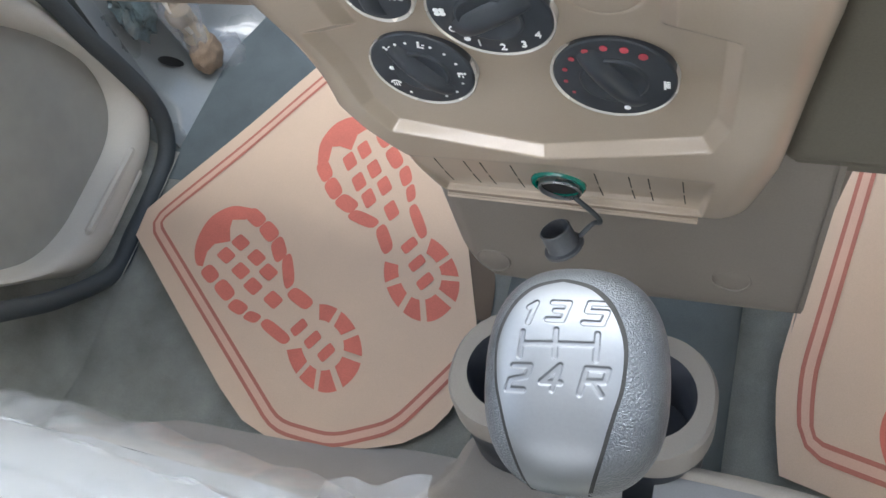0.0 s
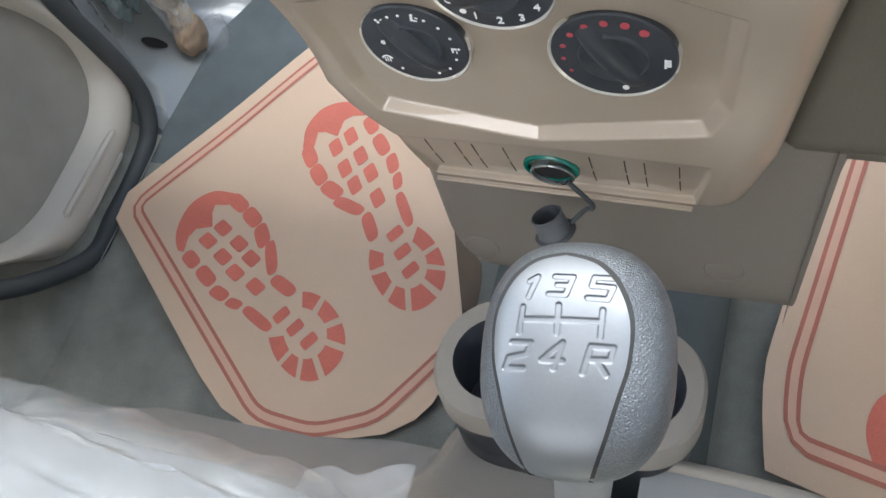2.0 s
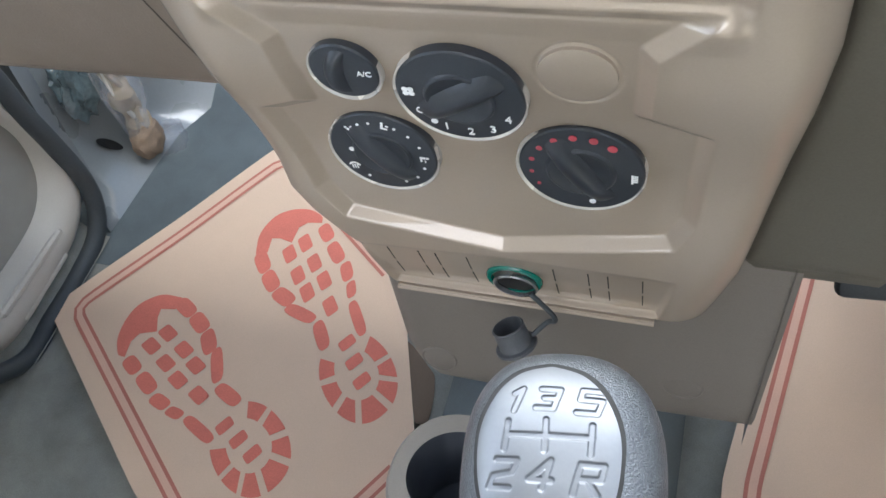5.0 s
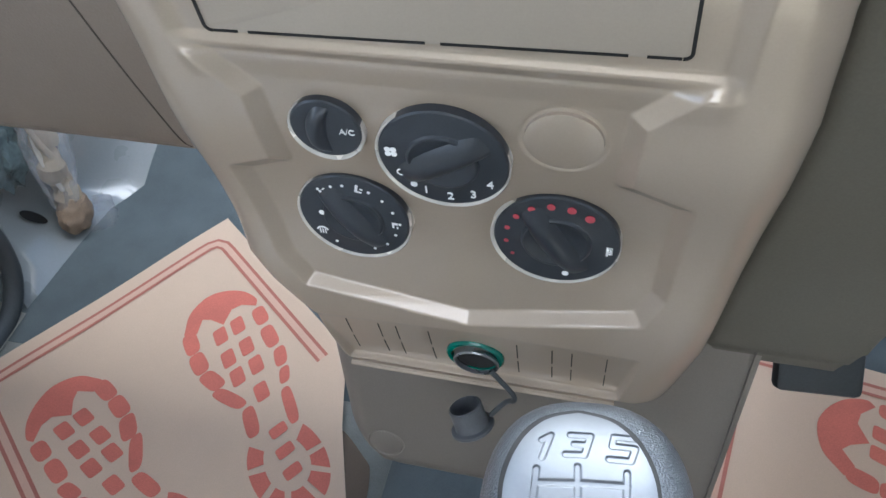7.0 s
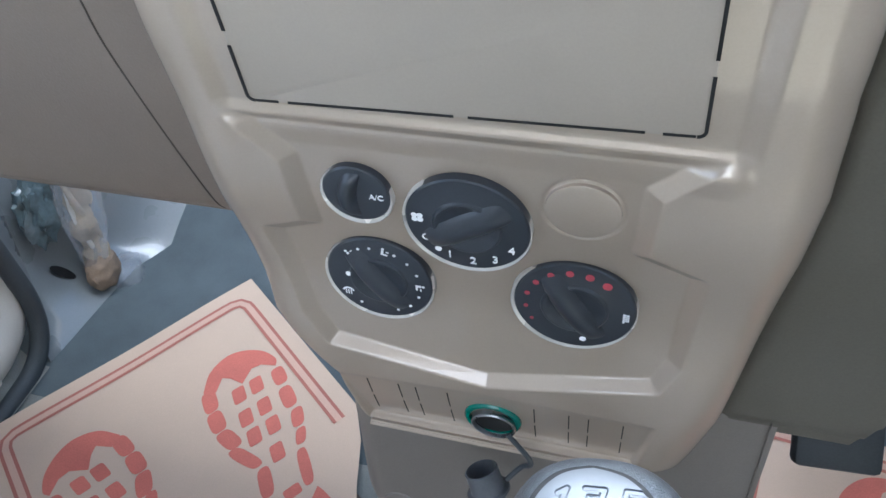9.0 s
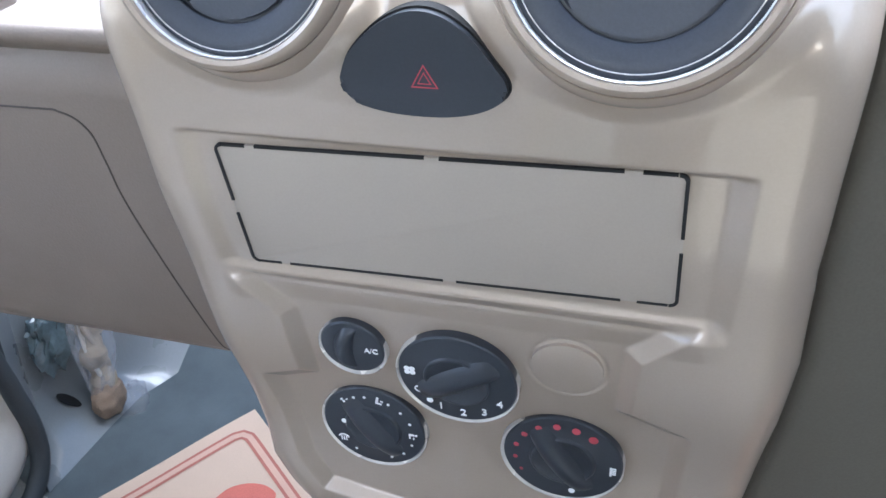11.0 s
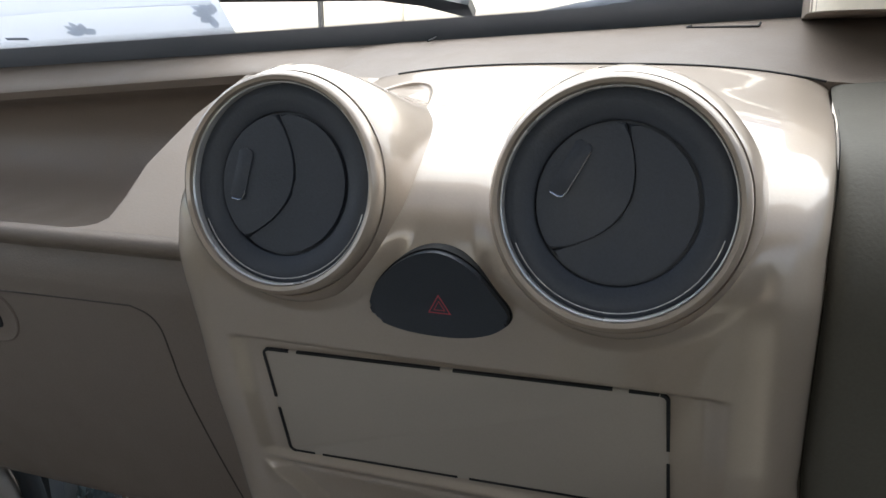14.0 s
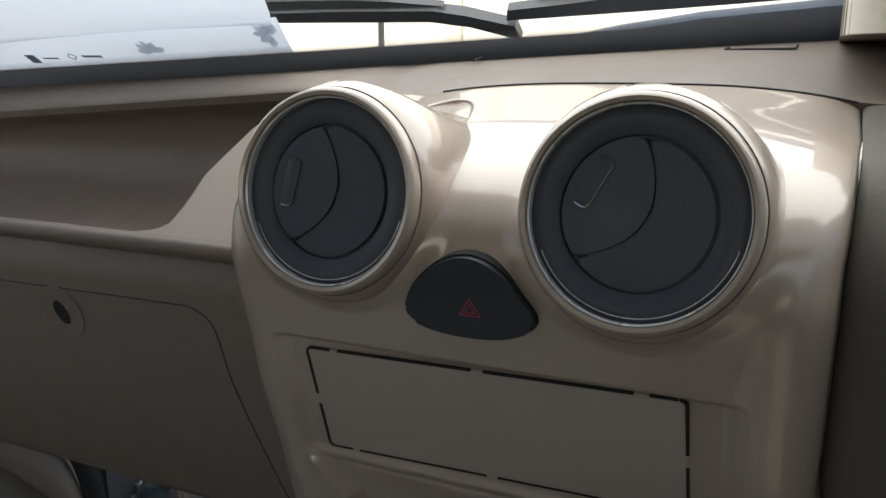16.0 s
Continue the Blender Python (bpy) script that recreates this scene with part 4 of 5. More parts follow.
# the edge beside the console is turned down, its shade put into the colour
part("turned_edge", lay_left(grid(lambda u, v: Vector((0.333 - 0.054 * u + 0.031 * v * math.sin(math.pi * min(1.0, u * 0.9)) ** 0.8, 0.3655 + 0.098 * u + 0.006 * v, -0.001 - 0.012 * v)), np.linspace(0, 1, 14), np.linspace(0, 1, 5)), 0.0), M_SHADE_PAPER, left_mat, "paper edge with shade put into its brown colour")

# ---- gear lever ----
lever = thing("gear_lever", (0.06, 0.20, 0.12), "silver-grey gear lever with embossed five-speed shift pattern", "gear lever")
KM = Matrix.Translation((0.0770, 0.1440, 0.5835)) @ pose(0, 0, 0, 24, 0, 8)
KA, KB, KT, KN = 0.0268, 0.0330, 0.0235, 2.5


def knob_body():
    bm = bmesh.new()
    rings = []
    n = 72
    prof = [(math.cos(a) ** (2 / KN), KT * math.sin(a) ** (2 / KN)) for a in np.linspace(math.pi / 2, 0, 22)]
    prof += [(0.985, -0.008), (0.94, -0.018), (0.86, -0.028), (0.74, -0.038), (0.62, -0.047), (0.54, -0.056), (0.50, -0.07)]
    for s, h in prof:
        ring = []
        for i in range(n):
            a = 2 * math.pi * i / n
            x = KA * s * math.copysign(abs(math.cos(a)) ** (2 / KN), math.cos(a))
            y = KB * s * math.copysign(abs(math.sin(a)) ** (2 / KN), math.sin(a))
            if h < 0:
                y += -h * 0.18
            ring.append(bm.verts.new((x, y, h)))
        rings.append(ring)
    for a, b in zip(rings, rings[1:]):
        for i in range(n):
            bm.faces.new((a[i], a[(i + 1) % n], b[(i + 1) % n], b[i]))
    bmesh.ops.remove_doubles(bm, verts=bm.verts, dist=1e-5)
    bm.transform(KM)
    return bm


PW = spline([(-0.0322, 0.0078), (-0.0255, 0.0102), (-0.0190, 0.0124), (-0.010, 0.0150), (-0.0025, 0.0170), (0.006, 0.0176), (0.0125, 0.0164), (0.0190, 0.0132), (0.0232, 0.0090), (0.0250, 0.0052), (0.0262, 0.0)], 6)
# strokes of the shift marks in a unit box, and each mark's corner, width and height
STROKES = {"1": [[(0.0, 0.78), (0.9, 1.0), (0.6, 0.0)]], "3": [[(0, 1), (1, 1), (0.92, 0.0), (0, 0)], [(0.3, 0.52), (0.95, 0.52)]], "5": [[(1, 1), (0, 1), (0, 0.58), (1, 0.58), (0.92, 0), (0, 0)]],
           "2": [[(0, 1), (1, 1), (0.95, 0.56), (0.05, 0.40), (0, 0), (1, 0)]], "4": [[(0.72, 0), (0.78, 1), (0, 0.30), (1.05, 0.30)]], "R": [[(0, 0), (0, 1), (1, 1), (1, 0.52), (0.05, 0.50)], [(0.45, 0.50), (1.02, 0)]]}
MARKS = [("1", -0.0132, 0.0137, 0.0020, 0.0058), ("3", -0.0066, 0.0146, 0.0047, 0.0050), ("5", 0.0034, 0.0140, 0.0055, 0.0058), ("2", -0.0170, -0.0050, 0.0050, 0.0066), ("4", -0.0077, -0.0046, 0.0050, 0.0066), ("R", 0.0032, -0.0052, 0.0056, 0.0068)]
GATE = [((-0.0132, 0.0077), (0.0074, 0.0080)), ((-0.0132, 0.0110), (-0.0137, 0.0042)), ((-0.0038, 0.0117), (-0.0038, 0.0044)), ((0.0074, 0.0110), (0.0071, 0.0040))]


def stroke_distance(X, Y):
    """Distance to the middle line of the nearest engraved stroke."""
    segs = list(GATE)
    for c, x0, y0, w, h in MARKS:
        for line in STROKES[c]:
            pts = [(x0 + px * w + 0.25 * py * h, y0 + py * h) for px, py in line]
            segs += list(zip(pts, pts[1:]))
    d = np.full(X.shape, 1.0)
    for (ax, ay), (bx, by) in segs:
        ex, ey = bx - ax, by - ay
        t = np.clip(((X - ax) * ex + (Y - ay) * ey) / (ex * ex + ey * ey), 0, 1)
        d = np.minimum(d, np.hypot(X - ax - t * ex, Y - ay - t * ey))
    return d


def plate(name, grow, lift, nv, nt, cut=0.0, ymin=-0.0322):
    v = np.linspace(0, 1, nv)
    y = ymin + (0.0262 + grow - ymin) * (1 - (1 - v) ** 1.6)
    w = np.interp(y - grow * (y > 0), PW[:, 0], PW[:, 1]) + grow
    t = np.linspace(-1, 1, nt)
    X = w[:, None] * t[None, :] + (-0.0032 + 0.03 * np.maximum(0, -y - 0.015))[:, None]
    Y = np.repeat(y[:, None], nt, 1)
    H = KT * np.maximum(0.0, 1 - np.abs(X / KA) ** KN - np.abs(Y / KB) ** KN) ** (1 / KN) + lift
    if cut:
        H = H - cut * smooth01((0.00095 - stroke_distance(X, Y)) / 0.00040)
    P = np.stack([X, Y, H], -1).reshape(-1, 3) @ np.array(KM.to_3x3()).T + np.array(KM.translation)
    return grid_mesh(name, P.reshape(nv, nt, 3))


knob = part("gear_knob", knob_body(), M_KNOB, lever, "silver-grey leather-grained gear knob")
mesh_part("plate_groove", plate("plate_groove", 0.0011, 0.00025, 60, 40), M_GAP, knob)
mesh_part("shift_plate", plate("shift_plate", 0.0, 0.0010, 300, 190, 0.00065), M_PLATE, knob, "satin silver plate with engraved five-speed shift pattern", angle=70)


a = KM @ Vector((0, 0.008, -0.045))
part("lever_sleeve", tube([tuple(a), tuple(a + (Vector((0.045, 0.215, 0.20)) - a) * 0.3), (0.045, 0.215, 0.20)], [0.0135, 0.0150, 0.0165], 24), M_LEVER, lever)
boot = [(0.050, -0.03), (0.047, 0.0), (0.044, 0.02), (0.036, 0.03), (0.034, 0.045), (0.026, 0.052), (0.024, 0.07), (0.018, 0.08), (0.016, 0.10)]
part("boot", lathe(boot, pose(0.045, 0.205, 0.115, 6, 0, 0), 36), M_RUBBER, lever, "black rubber boot")

# ---- cup holder ----
cup = thing("cup_holder", (0.005, 0.33, 0.08), "beige twin cup holder on the tunnel ahead of the gear lever", "cup holder")


def cup_body():
    zt, zb = 0.200, 0.085
    cx0, cx1, cy, ro, ri = -0.050, 0.060, 0.340, 0.052, 0.0395
    bm = bmesh.new()
    out = []
    for i in range(96):
        a = 2 * math.pi * i / 96
        x, y = math.cos(a), math.sin(a)
        c = cx1 if x > 0 else cx0
        out.append((c + ro * math.copysign(abs(x) ** 0.9, x), cy + (ro + 0.004) * math.copysign(abs(y) ** 0.9, y)))
    top = [bm.verts.new((x, y, zt)) for x, y in out]
    mid = [bm.verts.new((x + (0.003 if x > 0 else -0.003), y, zt - 0.004)) for x, y in out]
    low = [bm.verts.new((x + (0.003 if x > 0 else -0.003), cy + (y - cy) * 0.99, zt - 0.034)) for x, y in out]
    k = len(out)
    for A, B in ((top, mid), (mid, low)):
        for i in range(k):
            bm.faces.new((A[i], A[(i + 1) % k], B[(i + 1) % k], B[i]))
    edges = [bm.edges.get((top[i], top[(i + 1) % k])) for i in range(k)]
    for c in (cx0, cx1):
        R = [bm.verts.new((c + ri * math.cos(2 * math.pi * i / 48), cy + ri * math.sin(2 * math.pi * i / 48), zt)) for i in range(48)]
        edges += [bm.edges.new((R[i], R[(i + 1) % 48])) for i in range(48)]
    bmesh.ops.triangle_fill(bm, use_beauty=True, edges=edges)
    side = grid(lambda i, h: Vector((out[i % k][0] * (1.0 - 0.04 * h), cy + (out[i % k][1] - cy) * (0.97 - 0.03 * h), zt - 0.030 + (zb - zt + 0.030) * h)), range(k + 1), [0, 0.5, 1.0])
    part("holder_side", side, M_BLACK, cup, "black lower side of the holder")
    return bm, (cx0, cx1, cy, ri, zt)


bm, (cx0, cx1, cy, ri, zt) = cup_body()
part("holder_body", bm, M_HOLDER, cup, angle=30)
for c in (cx0, cx1):
    part("cup_well", lathe([(ri, 0.0), (ri - 0.001, -0.003), (ri - 0.004, -0.075), (0, -0.078)], pose(c, cy, zt), 48), M_VENT, cup, "dark cup well")
part("screw", lathe([(0.0055, 0.0), (0.0053, 0.0016), (0.0040, 0.0024), (0, 0.0026)], pose(0.072, cy - 0.030, zt - 0.016, 20, 0, 0), 20), M_CHROME, cup, "small bright screw")
part("base_trim", grid(lambda x, v: Vector((x, 0.3085 - 0.6 * max(0.0, x - 0.13) ** 2 - 0.012 * v, 0.150 + 0.003 * math.sin(math.pi * min(1.0, v * 1.1)) - 0.010 * max(0.0, v - 0.8))), np.linspace(0.075, 0.27, 30), np.linspace(0, 1, 8)), M_HOLDER, cup, "beige trim edge")
part("lever_surround", grid(lambda x, v: Vector((x, 0.297 - 0.6 * max(0.0, x - 0.13) ** 2 - 0.30 * v, 0.149 - 0.012 * math.sin(math.pi * min(1.0, v * 3)))), np.linspace(0.075, 0.27, 20), np.linspace(0, 1, 16)), M_LEVER, cup, "grey plastic surround of the gear lever")

# ---- passenger side: door, seal, body ----
door = thing("door_1", (-0.70, 0.3, 0.05), "beige passenger door card with a grey cloth inset and storage pocket", "car door", kind="structure")
DX = -0.70
INS = spline([(0.40, 0.48), (0.52, 0.40), (0.579, 0.339), (0.621, 0.284), (0.647, 0.227), (0.646, 0.176), (0.626, 0.141), (0.592, 0.121), (0.531, 0.108), (0.469, 0.100), (0.415, 0.110), (0.374, 0.139), (0.33, 0.185)], 6)
OUT = spline([(0.45, 0.52), (0.60, 0.40), (0.640, 0.324), (0.654, 0.236), (0.677, 0.138), (0.674, 0.093), (0.632, 0.058), (0.561, 0.041), (0.492, 0.026), (0.445, 0.037), (0.394, 0.091), (0.349, 0.139), (0.30, 0.20)], 6)


def frame_strip(A, B, xa):
    bm = bmesh.new()
    rows = []
    for p, q in zip(A, B):
        rows.append([bm.verts.new((xa(t), p[0] + (q[0] - p[0]) * t, p[1] + (q[1] - p[1]) * t)) for t in np.linspace(0, 1, 9)])
    for a, b in zip(rows, rows[1:]):
        for i in range(8):
            bm.faces.new((a[i], a[i + 1], b[i + 1], b[i]))
    return bm


part("door_card", frame_strip(INS, OUT, lambda t: DX - 0.012 + 0.030 * math.sin(min(1, t * 1.10) * math.pi) ** 0.45 + 0.008 * t), M_DOOR, door, "beige moulded door card rim")
bm = bmesh.new()
bm.faces.new([bm.verts.new((DX - 0.010, y, z)) for y, z in INS])
bmesh.ops.triangulate(bm, faces=bm.faces[:])
part("door_inset", bm, M_SPEAKER, door, "grey cloth door inset", smooth=False)
SEAL = spline([(0.55, 0.46), (0.610, 0.39), (0.634, 0.331), (0.645, 0.273), (0.660, 0.218), (0.677, 0.143), (0.674, 0.094), (0.651, 0.060), (0.609, 0.042), (0.526, 0.026), (0.464, 0.018), (0.386, 0.070), (0.329, 0.128), (0.27, 0.19)], 6)
part("door_seal", tube([(-0.674, y, z) for y, z in SEAL], 0.0125, 12), M_RUBBER, door, "black rubber door seal")
for (ya, za), (yb, zb) in (((0.616, 0.105), (0.476, 0.084)), ((0.604, 0.073), (0.496, 0.054))):
    part("door_rib", tube([(-0.6835, ya + (yb - ya) * t, za + (zb - za) * t) for t in (0, 0.04, 0.96, 1)], [0.001, 0.0055, 0.0055, 0.001], 8), M_DOOR, door)
part("door_upper", box((DX - 0.03, -0.9, 0.44), (DX + 0.005, 0.70, 0.72), 0.012, 3), M_DOOR, door)
part("door_lower", box((DX - 0.05, -0.9, 0.22), (DX - 0.014, 0.54, 0.46), 0.004, 2), M_DOOR, door)
def kick_x(y, z):
    foot = float(np.interp(y, [0.45, 0.676, 0.783, 0.865, 0.903, 0.98, 1.3], [-0.668, -0.667, -0.658, -0.648, -0.618, -0.602, -0.50]))
    up = max(0.0, z - floor_z(y))
    return foot - 0.050 * (1 - math.exp(-up / 0.022)) * min(1.0, max(0.0, (y - 0.668) / 0.06)) - 0.03 * min(1.0, up / 0.5)


body = part("wall_west", grid(lambda y, h: Vector((kick_x(y, min(0.72, floor_z(y) + h)), y, min(0.72, floor_z(y) + h))), np.r_[np.linspace(0.670, 0.80, 28), np.linspace(0.81, 1.5, 30)], np.r_[-0.03, np.linspace(0, 0.06, 10), np.linspace(0.08, 0.75, 14)]), M_BODY)
tagged(body, "white painted body side ahead of the door", "car body", kind="structure")

part("carpet_seam", tube([(-0.707, 0.466, -0.008), (-0.667, 0.465, -0.009), (-0.634, 0.460, -0.010), (-0.600, 0.452, -0.010), (-0.575, 0.446, -0.012)], 0.0028, 8), M_RUBBER, floor, "dark seam in the carpet")
sill = part("sill_carpet", grid(lambda y, t: Vector((-0.66 - 0.09 * t, y, floor_z(y) + 0.004 + 0.16 * t ** 2.2 + 0.006 * noise.noise(Vector((y * 8, t * 3, 2))))), np.linspace(-0.6, 0.66, 40), np.linspace(0, 1, 12)), M_CARPET)
tagged(sill, "grey carpet rising over the door sill", "floor", kind="structure")
skin = part("door_skin", box((-0.775, -0.9, -0.10), (-0.755, 0.75, 0.72), 0.004, 2), M_RUBBER, None)
tagged(skin, "dark outer skin of the passenger door", "car door", kind="structure")
wires = thing("wiring_bundle", (-0.60, 0.73, 0.12), "tan taped wiring bundle wrapped in clear plastic film", "wiring")
run = spline([(-0.665, 0.785, 0.42), (-0.663, 0.792, 0.33), (-0.665, 0.797, 0.25), (-0.668, 0.800, 0.19), (-0.675, 0.812, 0.120)], 8)
for k in range(5):
    pts = [(p[0] + (0.006 + 0.010 * k / 4) * math.cos(i * 0.16 + k * 1.3), p[1] + (0.008 + 0.012 * (k % 3) / 2) * math.sin(i * 0.16 + k * 1.3), p[2]) for i, p in enumerate(run)]
    part("loom", tube(pts, (0.0050, 0.0036, 0.0042, 0.0034, 0.0030)[k], 10), (M_WIRE, M_TAPE, M_WIRE, M_RUBBER, M_LEVER)[k], wires, ("tan wire", "cream wire", "tan wire", "black wire", "grey wire")[k])
def crumple(center, size, seed, amount=1.0):
    bm = bmesh.new()
    bmesh.ops.create_icosphere(bm, subdivisions=4, radius=1)
    for v in bm.verts:
        d = v.co.normalized()
        k = 1 + amount * 0.35 * noise.noise(d * 2.2 + Vector((seed, 0, 0))) + amount * 0.22 * abs(noise.noise(d * 5 + Vector((0, seed, 2)))) + amount * 0.12 * noise.noise(d * 9 + Vector((0, seed, 0)))
        v.co = Vector([center[i] + d[i] * size[i] * k for i in range(3)])
    return bm
lumpy = [(p[0] + 0.004 * math.sin(i * 0.9), p[1] + 0.004 * math.sin(i * 0.7 + 1), p[2]) for i, p in enumerate(run)]
part("tape_wrap", tube(lumpy, [0.0165 + 0.0030 * math.sin(i * 1.1) for i in range(len(lumpy))], 20), M_WIRE, wires, "tan tape wound round the wires")
part("foam_block", crumple((-0.664, 0.806, 0.112), (0.020, 0.028, 0.030), 11, 0.4), M_FOAM, wires, "tan foam sleeve end")
part("plastic_wrap", crumple((-0.650, 0.838, 0.082), (0.022, 0.024, 0.034), 8), M_WRAP, wires, "clear plastic bag end")
part("plastic_wrap", crumple((-0.664, 0.797, 0.24), (0.028, 0.030, 0.105), 3), M_WRAP, wires, "clear crumpled plastic wrap")
part("plastic_wrap", crumple((-0.695, 0.756, 0.235), (0.018, 0.030, 0.050), 5), M_BAG, wires, "dark shiny crumpled plastic bag")
bm = bmesh.new()
bm.faces.new([bm.verts.new((kick_x(0.772 + 0.013 * math.cos(a), 0.122 + 0.017 * math.sin(a)) + 0.004, 0.772 + 0.013 * math.cos(a) - 0.010 * math.sin(a), 0.122 + 0.017 * math.sin(a) - 0.006 * math.cos(a))) for a in np.linspace(0, 2 * math.pi, 20, endpoint=False)])
part("body_hole", bm, M_GAP, body, "dark hole in the body panel", smooth=False)

# ---- passenger seat in its plastic cover ----
seat = thing("passenger_seat", (-0.40, -0.1, 0.02), "grey passenger seat still wrapped in clear plastic film", "car seat")


def cushion(grow, rough, seed):
    def f(u, v):
        x = -0.66 + 0.575 * u
        y = 0.192 + grow - 0.55 * v - 0.03 * (2 * u - 1) ** 6
        z = 0.245 + grow + 0.012 * math.sin(math.pi * u) - 0.045 * max(0.0, 1 - v / 0.10) ** 2 - 0.05 * max(0.0, u - 0.85) / 0.15
        nz = noise.noise(Vector((x * 7, y * 7, seed))) + 0.6 * noise.noise(Vector((x * 19, y * 19, seed + 4)))
        return Vector((x, y + rough * nz, z + rough * nz))
    return grid(f, np.linspace(0, 1, 60), np.linspace(0, 1, 60))


def cushion_front(grow, rough, seed):
    def f(u, v):
        x = -0.66 + 0.575 * u
        y = 0.192 + grow - 0.03 * (2 * u - 1) ** 6 - 0.05 * v + 0.010 * math.sin(v * math.pi)
        z = (0.200 + grow + 0.012 * math.sin(math.pi * u) - 0.05 * max(0.0, u - 0.85) / 0.15) * (1 - v) + 0.05 * v
        nz = noise.noise(Vector((x * 7, z * 7, seed)))
        return Vector((x, y + rough * nz, z))
    return grid(f, np.linspace(0, 1, 50), np.linspace(0, 1, 16))


part("cushion", join([cushion(0, 0.004, 1), cushion_front(0, 0.004, 1)]), M_SEAT, seat, "grey cloth cushion")
def film_top(u, v):
    x = -0.66 + 0.575 * u
    y = 0.206 - 0.55 * v - 0.03 * (2 * u - 1) ** 6
    p = Vector((x * 6, y * 6, 9))
    fold = 0.014 * (1 - 2.2 * abs(noise.noise(p))) + 0.007 * (1 - 2 * abs(noise.noise(p * 2.7))) + 0.0025 * noise.noise(p * 9)
    fold += 0.018 * math.exp(-((y - 0.150 + 0.05 * (x + 0.35)) / 0.008) ** 2) + 0.010 * math.exp(-((y - 0.120 + 0.09 * (x + 0.35)) / 0.006) ** 2)
    z = 0.250 + 0.012 * math.sin(math.pi * u) - 0.050 * max(0.0, 1 - v / 0.08) ** 2 - 0.05 * max(0.0, u - 0.85) / 0.15
    return Vector((x, y + 0.4 * fold, z + fold))


part("plastic_cover", grid(film_top, np.linspace(0, 1, 130), np.linspace(0, 1, 130)), M_FILM, seat, "clear crinkled plastic cover")

def skirt(u, t):
    """The cloth front of the seat, sloping down to the carpet."""
    x = -0.65 + 0.66 * u
    yf = float(np.interp(x, [-0.65, -0.478, -0.40, -0.335, -0.185, 0.004], [0.255, 0.300, 0.302, 0.306, 0.327, 0.336]))
    p = Vector((x * 7, t * 2.2, 4))
    fold = 0.007 * noise.noise(p) + 0.005 * (0.4 - abs(noise.noise(p * 2.1))) * (1 - t)
    hump = 0.100 * float(smooth01((x + 0.150) / 0.06)) * float(smooth01((1.02 - t) / 0.10))
    top = 0.205 - 0.16 * float(smooth01((x + 0.16) / 0.14))
    return Vector((x, 0.185 + (yf - 0.185) * t + 0.4 * fold, -0.010 + hump + (top + 0.010) * (1 - t) ** 1.7 + fold * math.sin(math.pi * min(1.0, t + 0.10))))


part("seat_skirt", grid(skirt, np.linspace(0, 1, 90), np.linspace(0, 1, 40)), M_SKIRT, seat, "grey-beige cloth front of the seat")

def cover_tongue(u, v):
    """A loose end of the plastic cover that stands up at the corner of the seat."""
    x = -0.175 + 0.095 * u
    return Vector((x, 0.165 + (0.045 + 0.016 * u) * v + 0.004 * math.sin(u * 9), 0.196 + 0.014 * u + 0.010 * v * u + 0.004 * noise.noise(Vector((u * 5, v * 4, 1)))))


part("cover_tongue", grid(cover_tongue, np.linspace(0, 1, 24), np.linspace(0, 1, 16)), M_FILM, seat, "loose corner of the clear cover")

# ---- pedal ----
pedal = thing("clutch_pedal", (0.28, 0.66, 0.22), "dark rubber clutch pedal above the paper mat", "pedal")
part("pad", box((-0.038, -0.012, -0.035), (0.038, 0.012, 0.035), 0.006, 2, pose(0.272, 0.620, 0.222, -35, 0, 4)), M_RUBBER, pedal)
part("arm", tube([(0.276, 0.635, 0.232), (0.282, 0.70, 0.34), (0.285, 0.74, 0.55)], 0.010, 10), M_WIPER, pedal)

# ---- wipers, outside ----
OUTW = RAKE.cross(Vector((-1, 0, 0))).normalized()
OUTW = OUTW if OUTW.z > 0 else -OUTW
WM = Matrix((Vector((1, 0, 0)), RAKE, OUTW)).transposed().to_4x4()
WM.translation = Vector((0, 0.549, 0.8515)) + OUTW * 0.040


def wiper(at, label):
    return thing("wiper", WM @ Vector((at[0], at[1], 0)), label, "wiper", "windscreen wipers")


w = wiper((-0.14, -0.01), "black windscreen wiper with a slotted bracket lying along the glass")
part("arm", prism([(-0.10, -0.040), (-0.139, -0.022), (-0.172, -0.0145), (-0.213, -0.0138), (-0.327, -0.0119), (-0.50, -0.008), (-0.50, 0.004), (-0.32, 0.0013), (-0.26, 0.0018), (-0.165, -0.0004), (-0.139, -0.007), (-0.10, -0.022)], -0.003, 0.006, WM, 0.0012), M_WIPER, w)
part("blade_bar", prism([(-0.50, 0.0055), (-0.32, 0.0035), (-0.155, 0.0015), (-0.20, 0.0085), (-0.245, 0.0125), (-0.50, 0.0150)], 0.000, 0.006, WM, 0.0010), M_WIPER, w)
part("bracket", prism([(-0.50, 0.0205), (-0.285, 0.0190), (-0.225, 0.0125), (-0.205, 0.0135), (-0.222, 0.0205), (-0.250, 0.0240), (-0.300, 0.0290), (-0.40, 0.030), (-0.50, 0.031)], 0.004, 0.010, WM, 0.0010), M_WIPER, w)
for x in (-0.262, -0.285, -0.303, -0.325, -0.350):
    part("bridge", prism([(x - 0.003, 0.010), (x + 0.003, 0.010), (x + 0.002, 0.022), (x - 0.004, 0.022)], 0.002, 0.008, WM), M_WIPER, w, smooth=False)
part("pivot", prism([(-0.268, 0.022), (-0.250, 0.022), (-0.249, 0.036), (-0.254, 0.043), (-0.263, 0.043), (-0.268, 0.036)], 0.004, 0.016, WM, 0.002), M_WIPER, w)
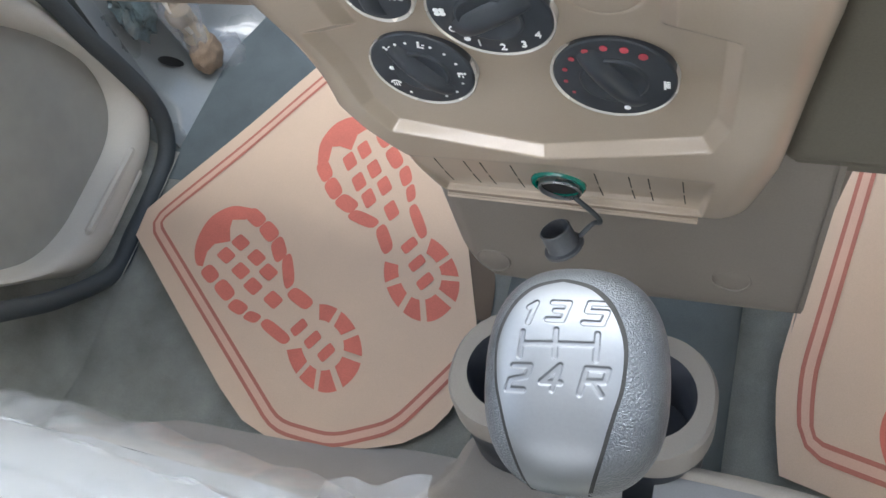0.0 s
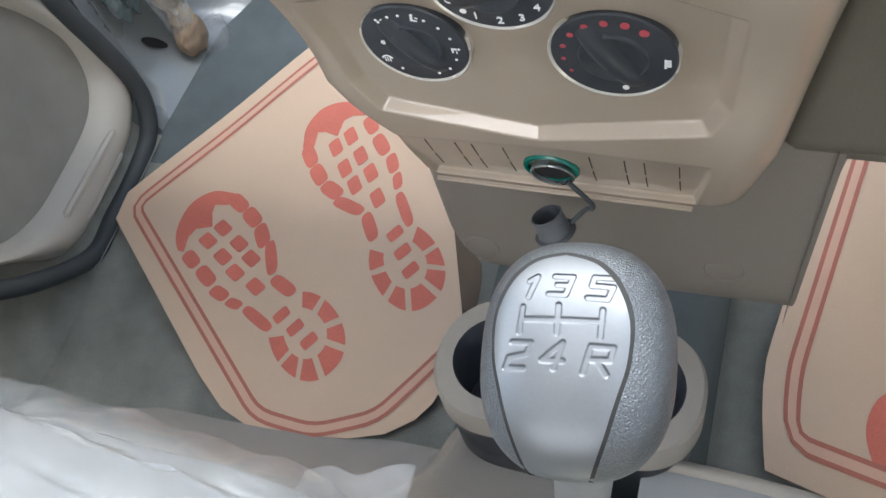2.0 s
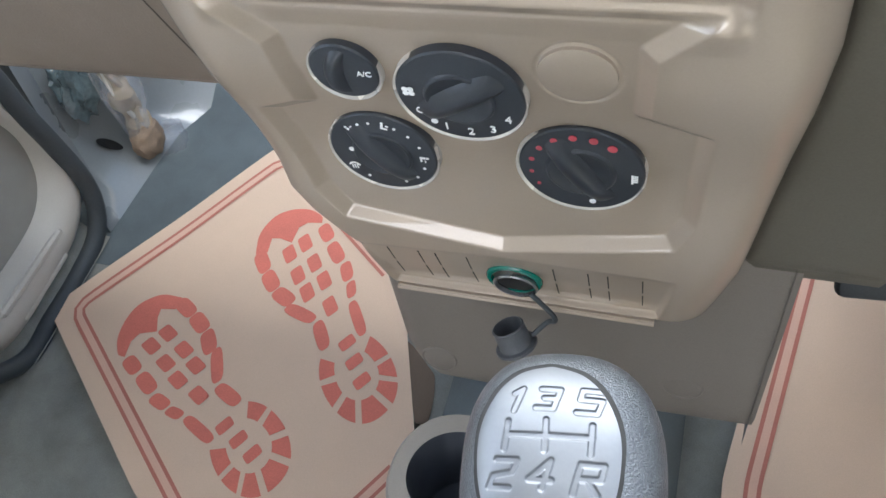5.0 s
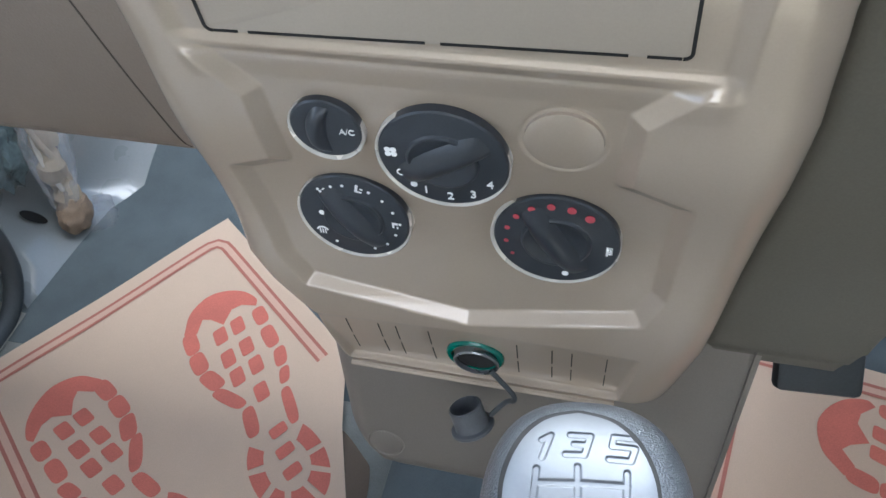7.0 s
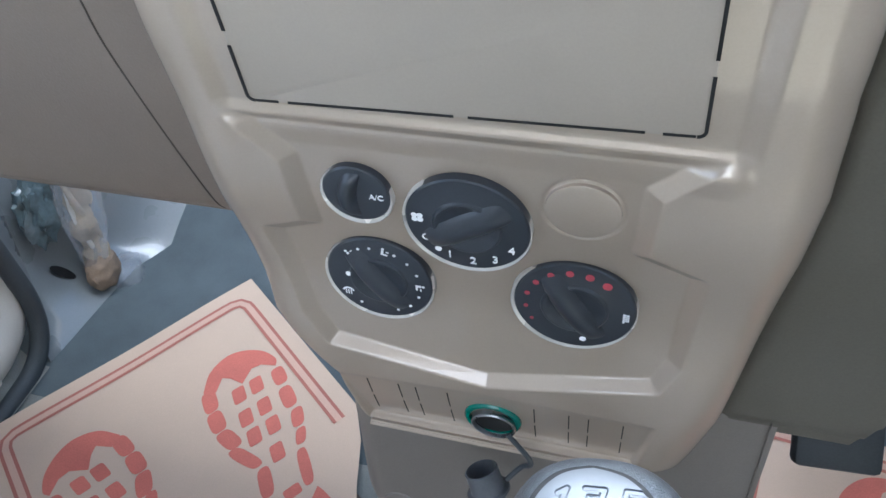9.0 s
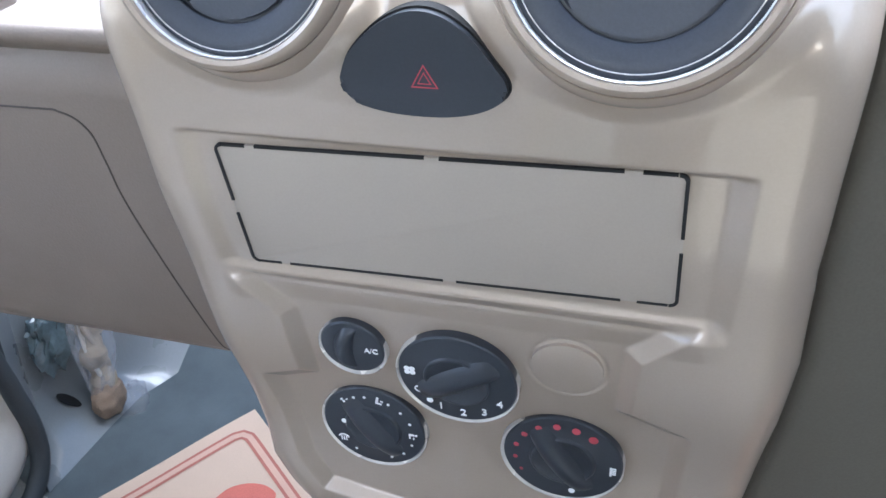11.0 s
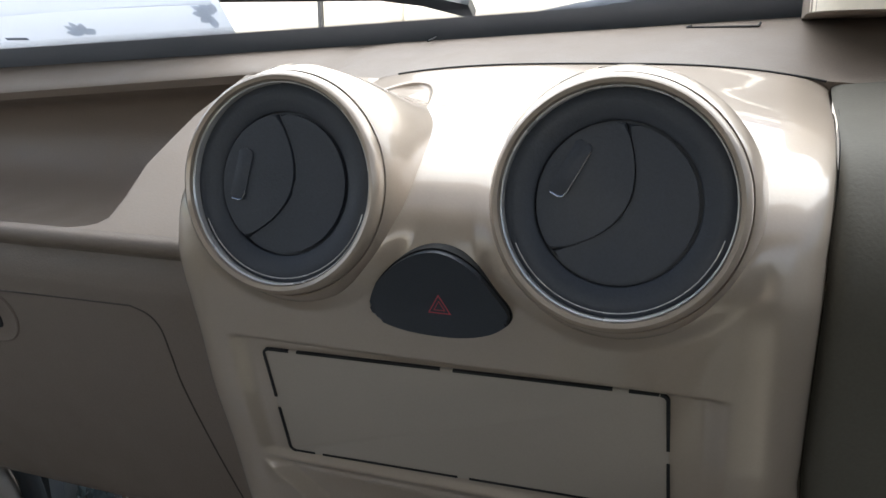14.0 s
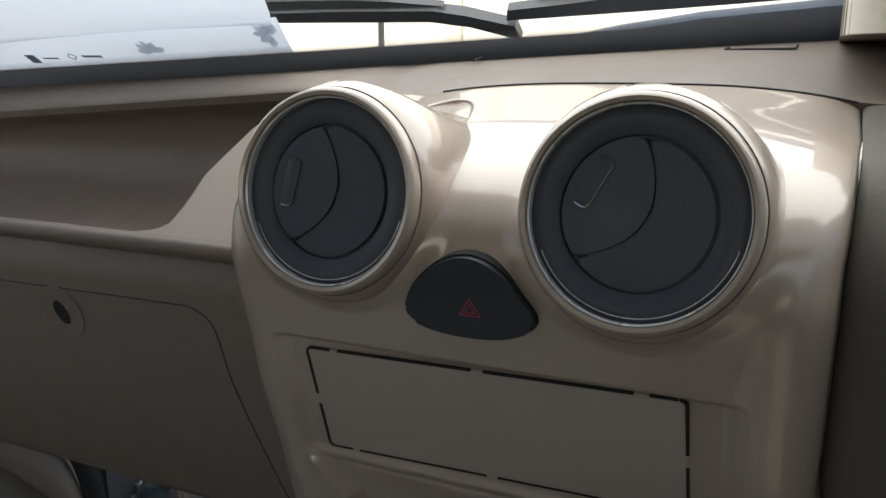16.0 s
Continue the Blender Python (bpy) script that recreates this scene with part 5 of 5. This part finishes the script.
w = wiper((0.10, 0.0), "black windscreen wiper blade lying along the glass")
part("blade_bar", prism([(-0.105, -0.0144), (0.0066, -0.0065), (0.1335, 0.0040), (0.36, 0.026), (0.36, 0.040), (0.133, 0.0168), (0.048, 0.0145), (-0.006, 0.0100), (-0.070, 0.0015), (-0.101, -0.0020)], -0.003, 0.005, WM, 0.0012), M_WIPER, w)
part("arm", prism([(-0.078, 0.0025), (-0.006, 0.0115), (0.048, 0.0160), (0.133, 0.0190), (0.36, 0.042), (0.36, 0.070), (0.133, 0.040), (0.048, 0.0300), (-0.006, 0.0205), (-0.050, 0.0100)], 0.004, 0.012, WM, 0.0012), M_WIPER, w)
cowl = part("cowl_panel", prism([(-0.10, -0.045), (-0.056, -0.020), (-0.011, -0.0065), (0.049, 0.0065), (0.127, 0.0160), (0.30, 0.030), (0.70, 0.04), (0.70, -0.09), (-0.10, -0.09)], -0.020, -0.014, WM), M_FRIT, None, smooth=False)
tagged(cowl, "dark plastic cowl panel below the windscreen", "cowl", kind="structure")

# ---- outside ----
ground = part("ground", grid(lambda x, y: Vector((x, y, -0.45)), np.linspace(-300, 300, 12), np.linspace(-300, 300, 12)), M_GROUND)
tagged(ground, "grey concrete yard", "ground", kind="structure")
house = part("wall_north", box((-6, 4.5, -0.45), (6, 4.7, 3.2)), M_WALL, None, smooth=False)
tagged(house, "sunlit cream painted wall", "wall", kind="structure")

sign = part("sign_board", box((-2.46, 4.44, 1.372), (-1.97, 4.49, 1.75), 0.004, 1), M_SIGN, None, smooth=False)
tagged(sign, "faded red sign board on the cream wall", "sign")
for x, w0 in ((-2.435, 0.012), (-1.93, 0.05)):
    tagged(part("trim", box((x - w0, 4.46, -0.45), (x + w0, 4.499, 3.1), 0.003, 1), M_WIPER if w0 < 0.02 else M_TAPE, None, smooth=False), "upright strip on the cream wall", "trim", kind="structure")

# ---- cabin shell ----
def shell(name, lo, hi, label):
    return tagged(part(name, box(lo, hi), M_HEAD, None, smooth=False), label, "cabin trim", kind="structure")


shell("ceiling", (-0.75, -1.75, 1.27), (0.75, -0.02, 1.31), "pale grey headliner")
shell("wall_south", (-0.75, -1.8, -0.05), (0.75, -1.75, 0.8), "grey rear bulkhead trim")
shell("wall_east", (0.72, -1.75, -0.05), (0.76, 1.3, 0.86), "beige driver door trim")
# Rear sides out of view, added to hold back ambient sky light.
shell("wall_west_rear", (-0.76, -1.75, -0.05), (-0.72, -0.55, 1.27), "unseen grey side wall added to cut sky light")
shell("wall_east_rear", (0.72, -1.75, 0.72), (0.76, -0.75, 1.27), "unseen grey side wall added to cut sky light")
shell("pillar_right", (0.66, -0.05, 0.72), (0.72, 0.02, 1.27), "beige windscreen pillar")
shell("wall_front", (-0.75, 1.35, -0.05), (0.75, 1.4, 0.8), "dark bulkhead")
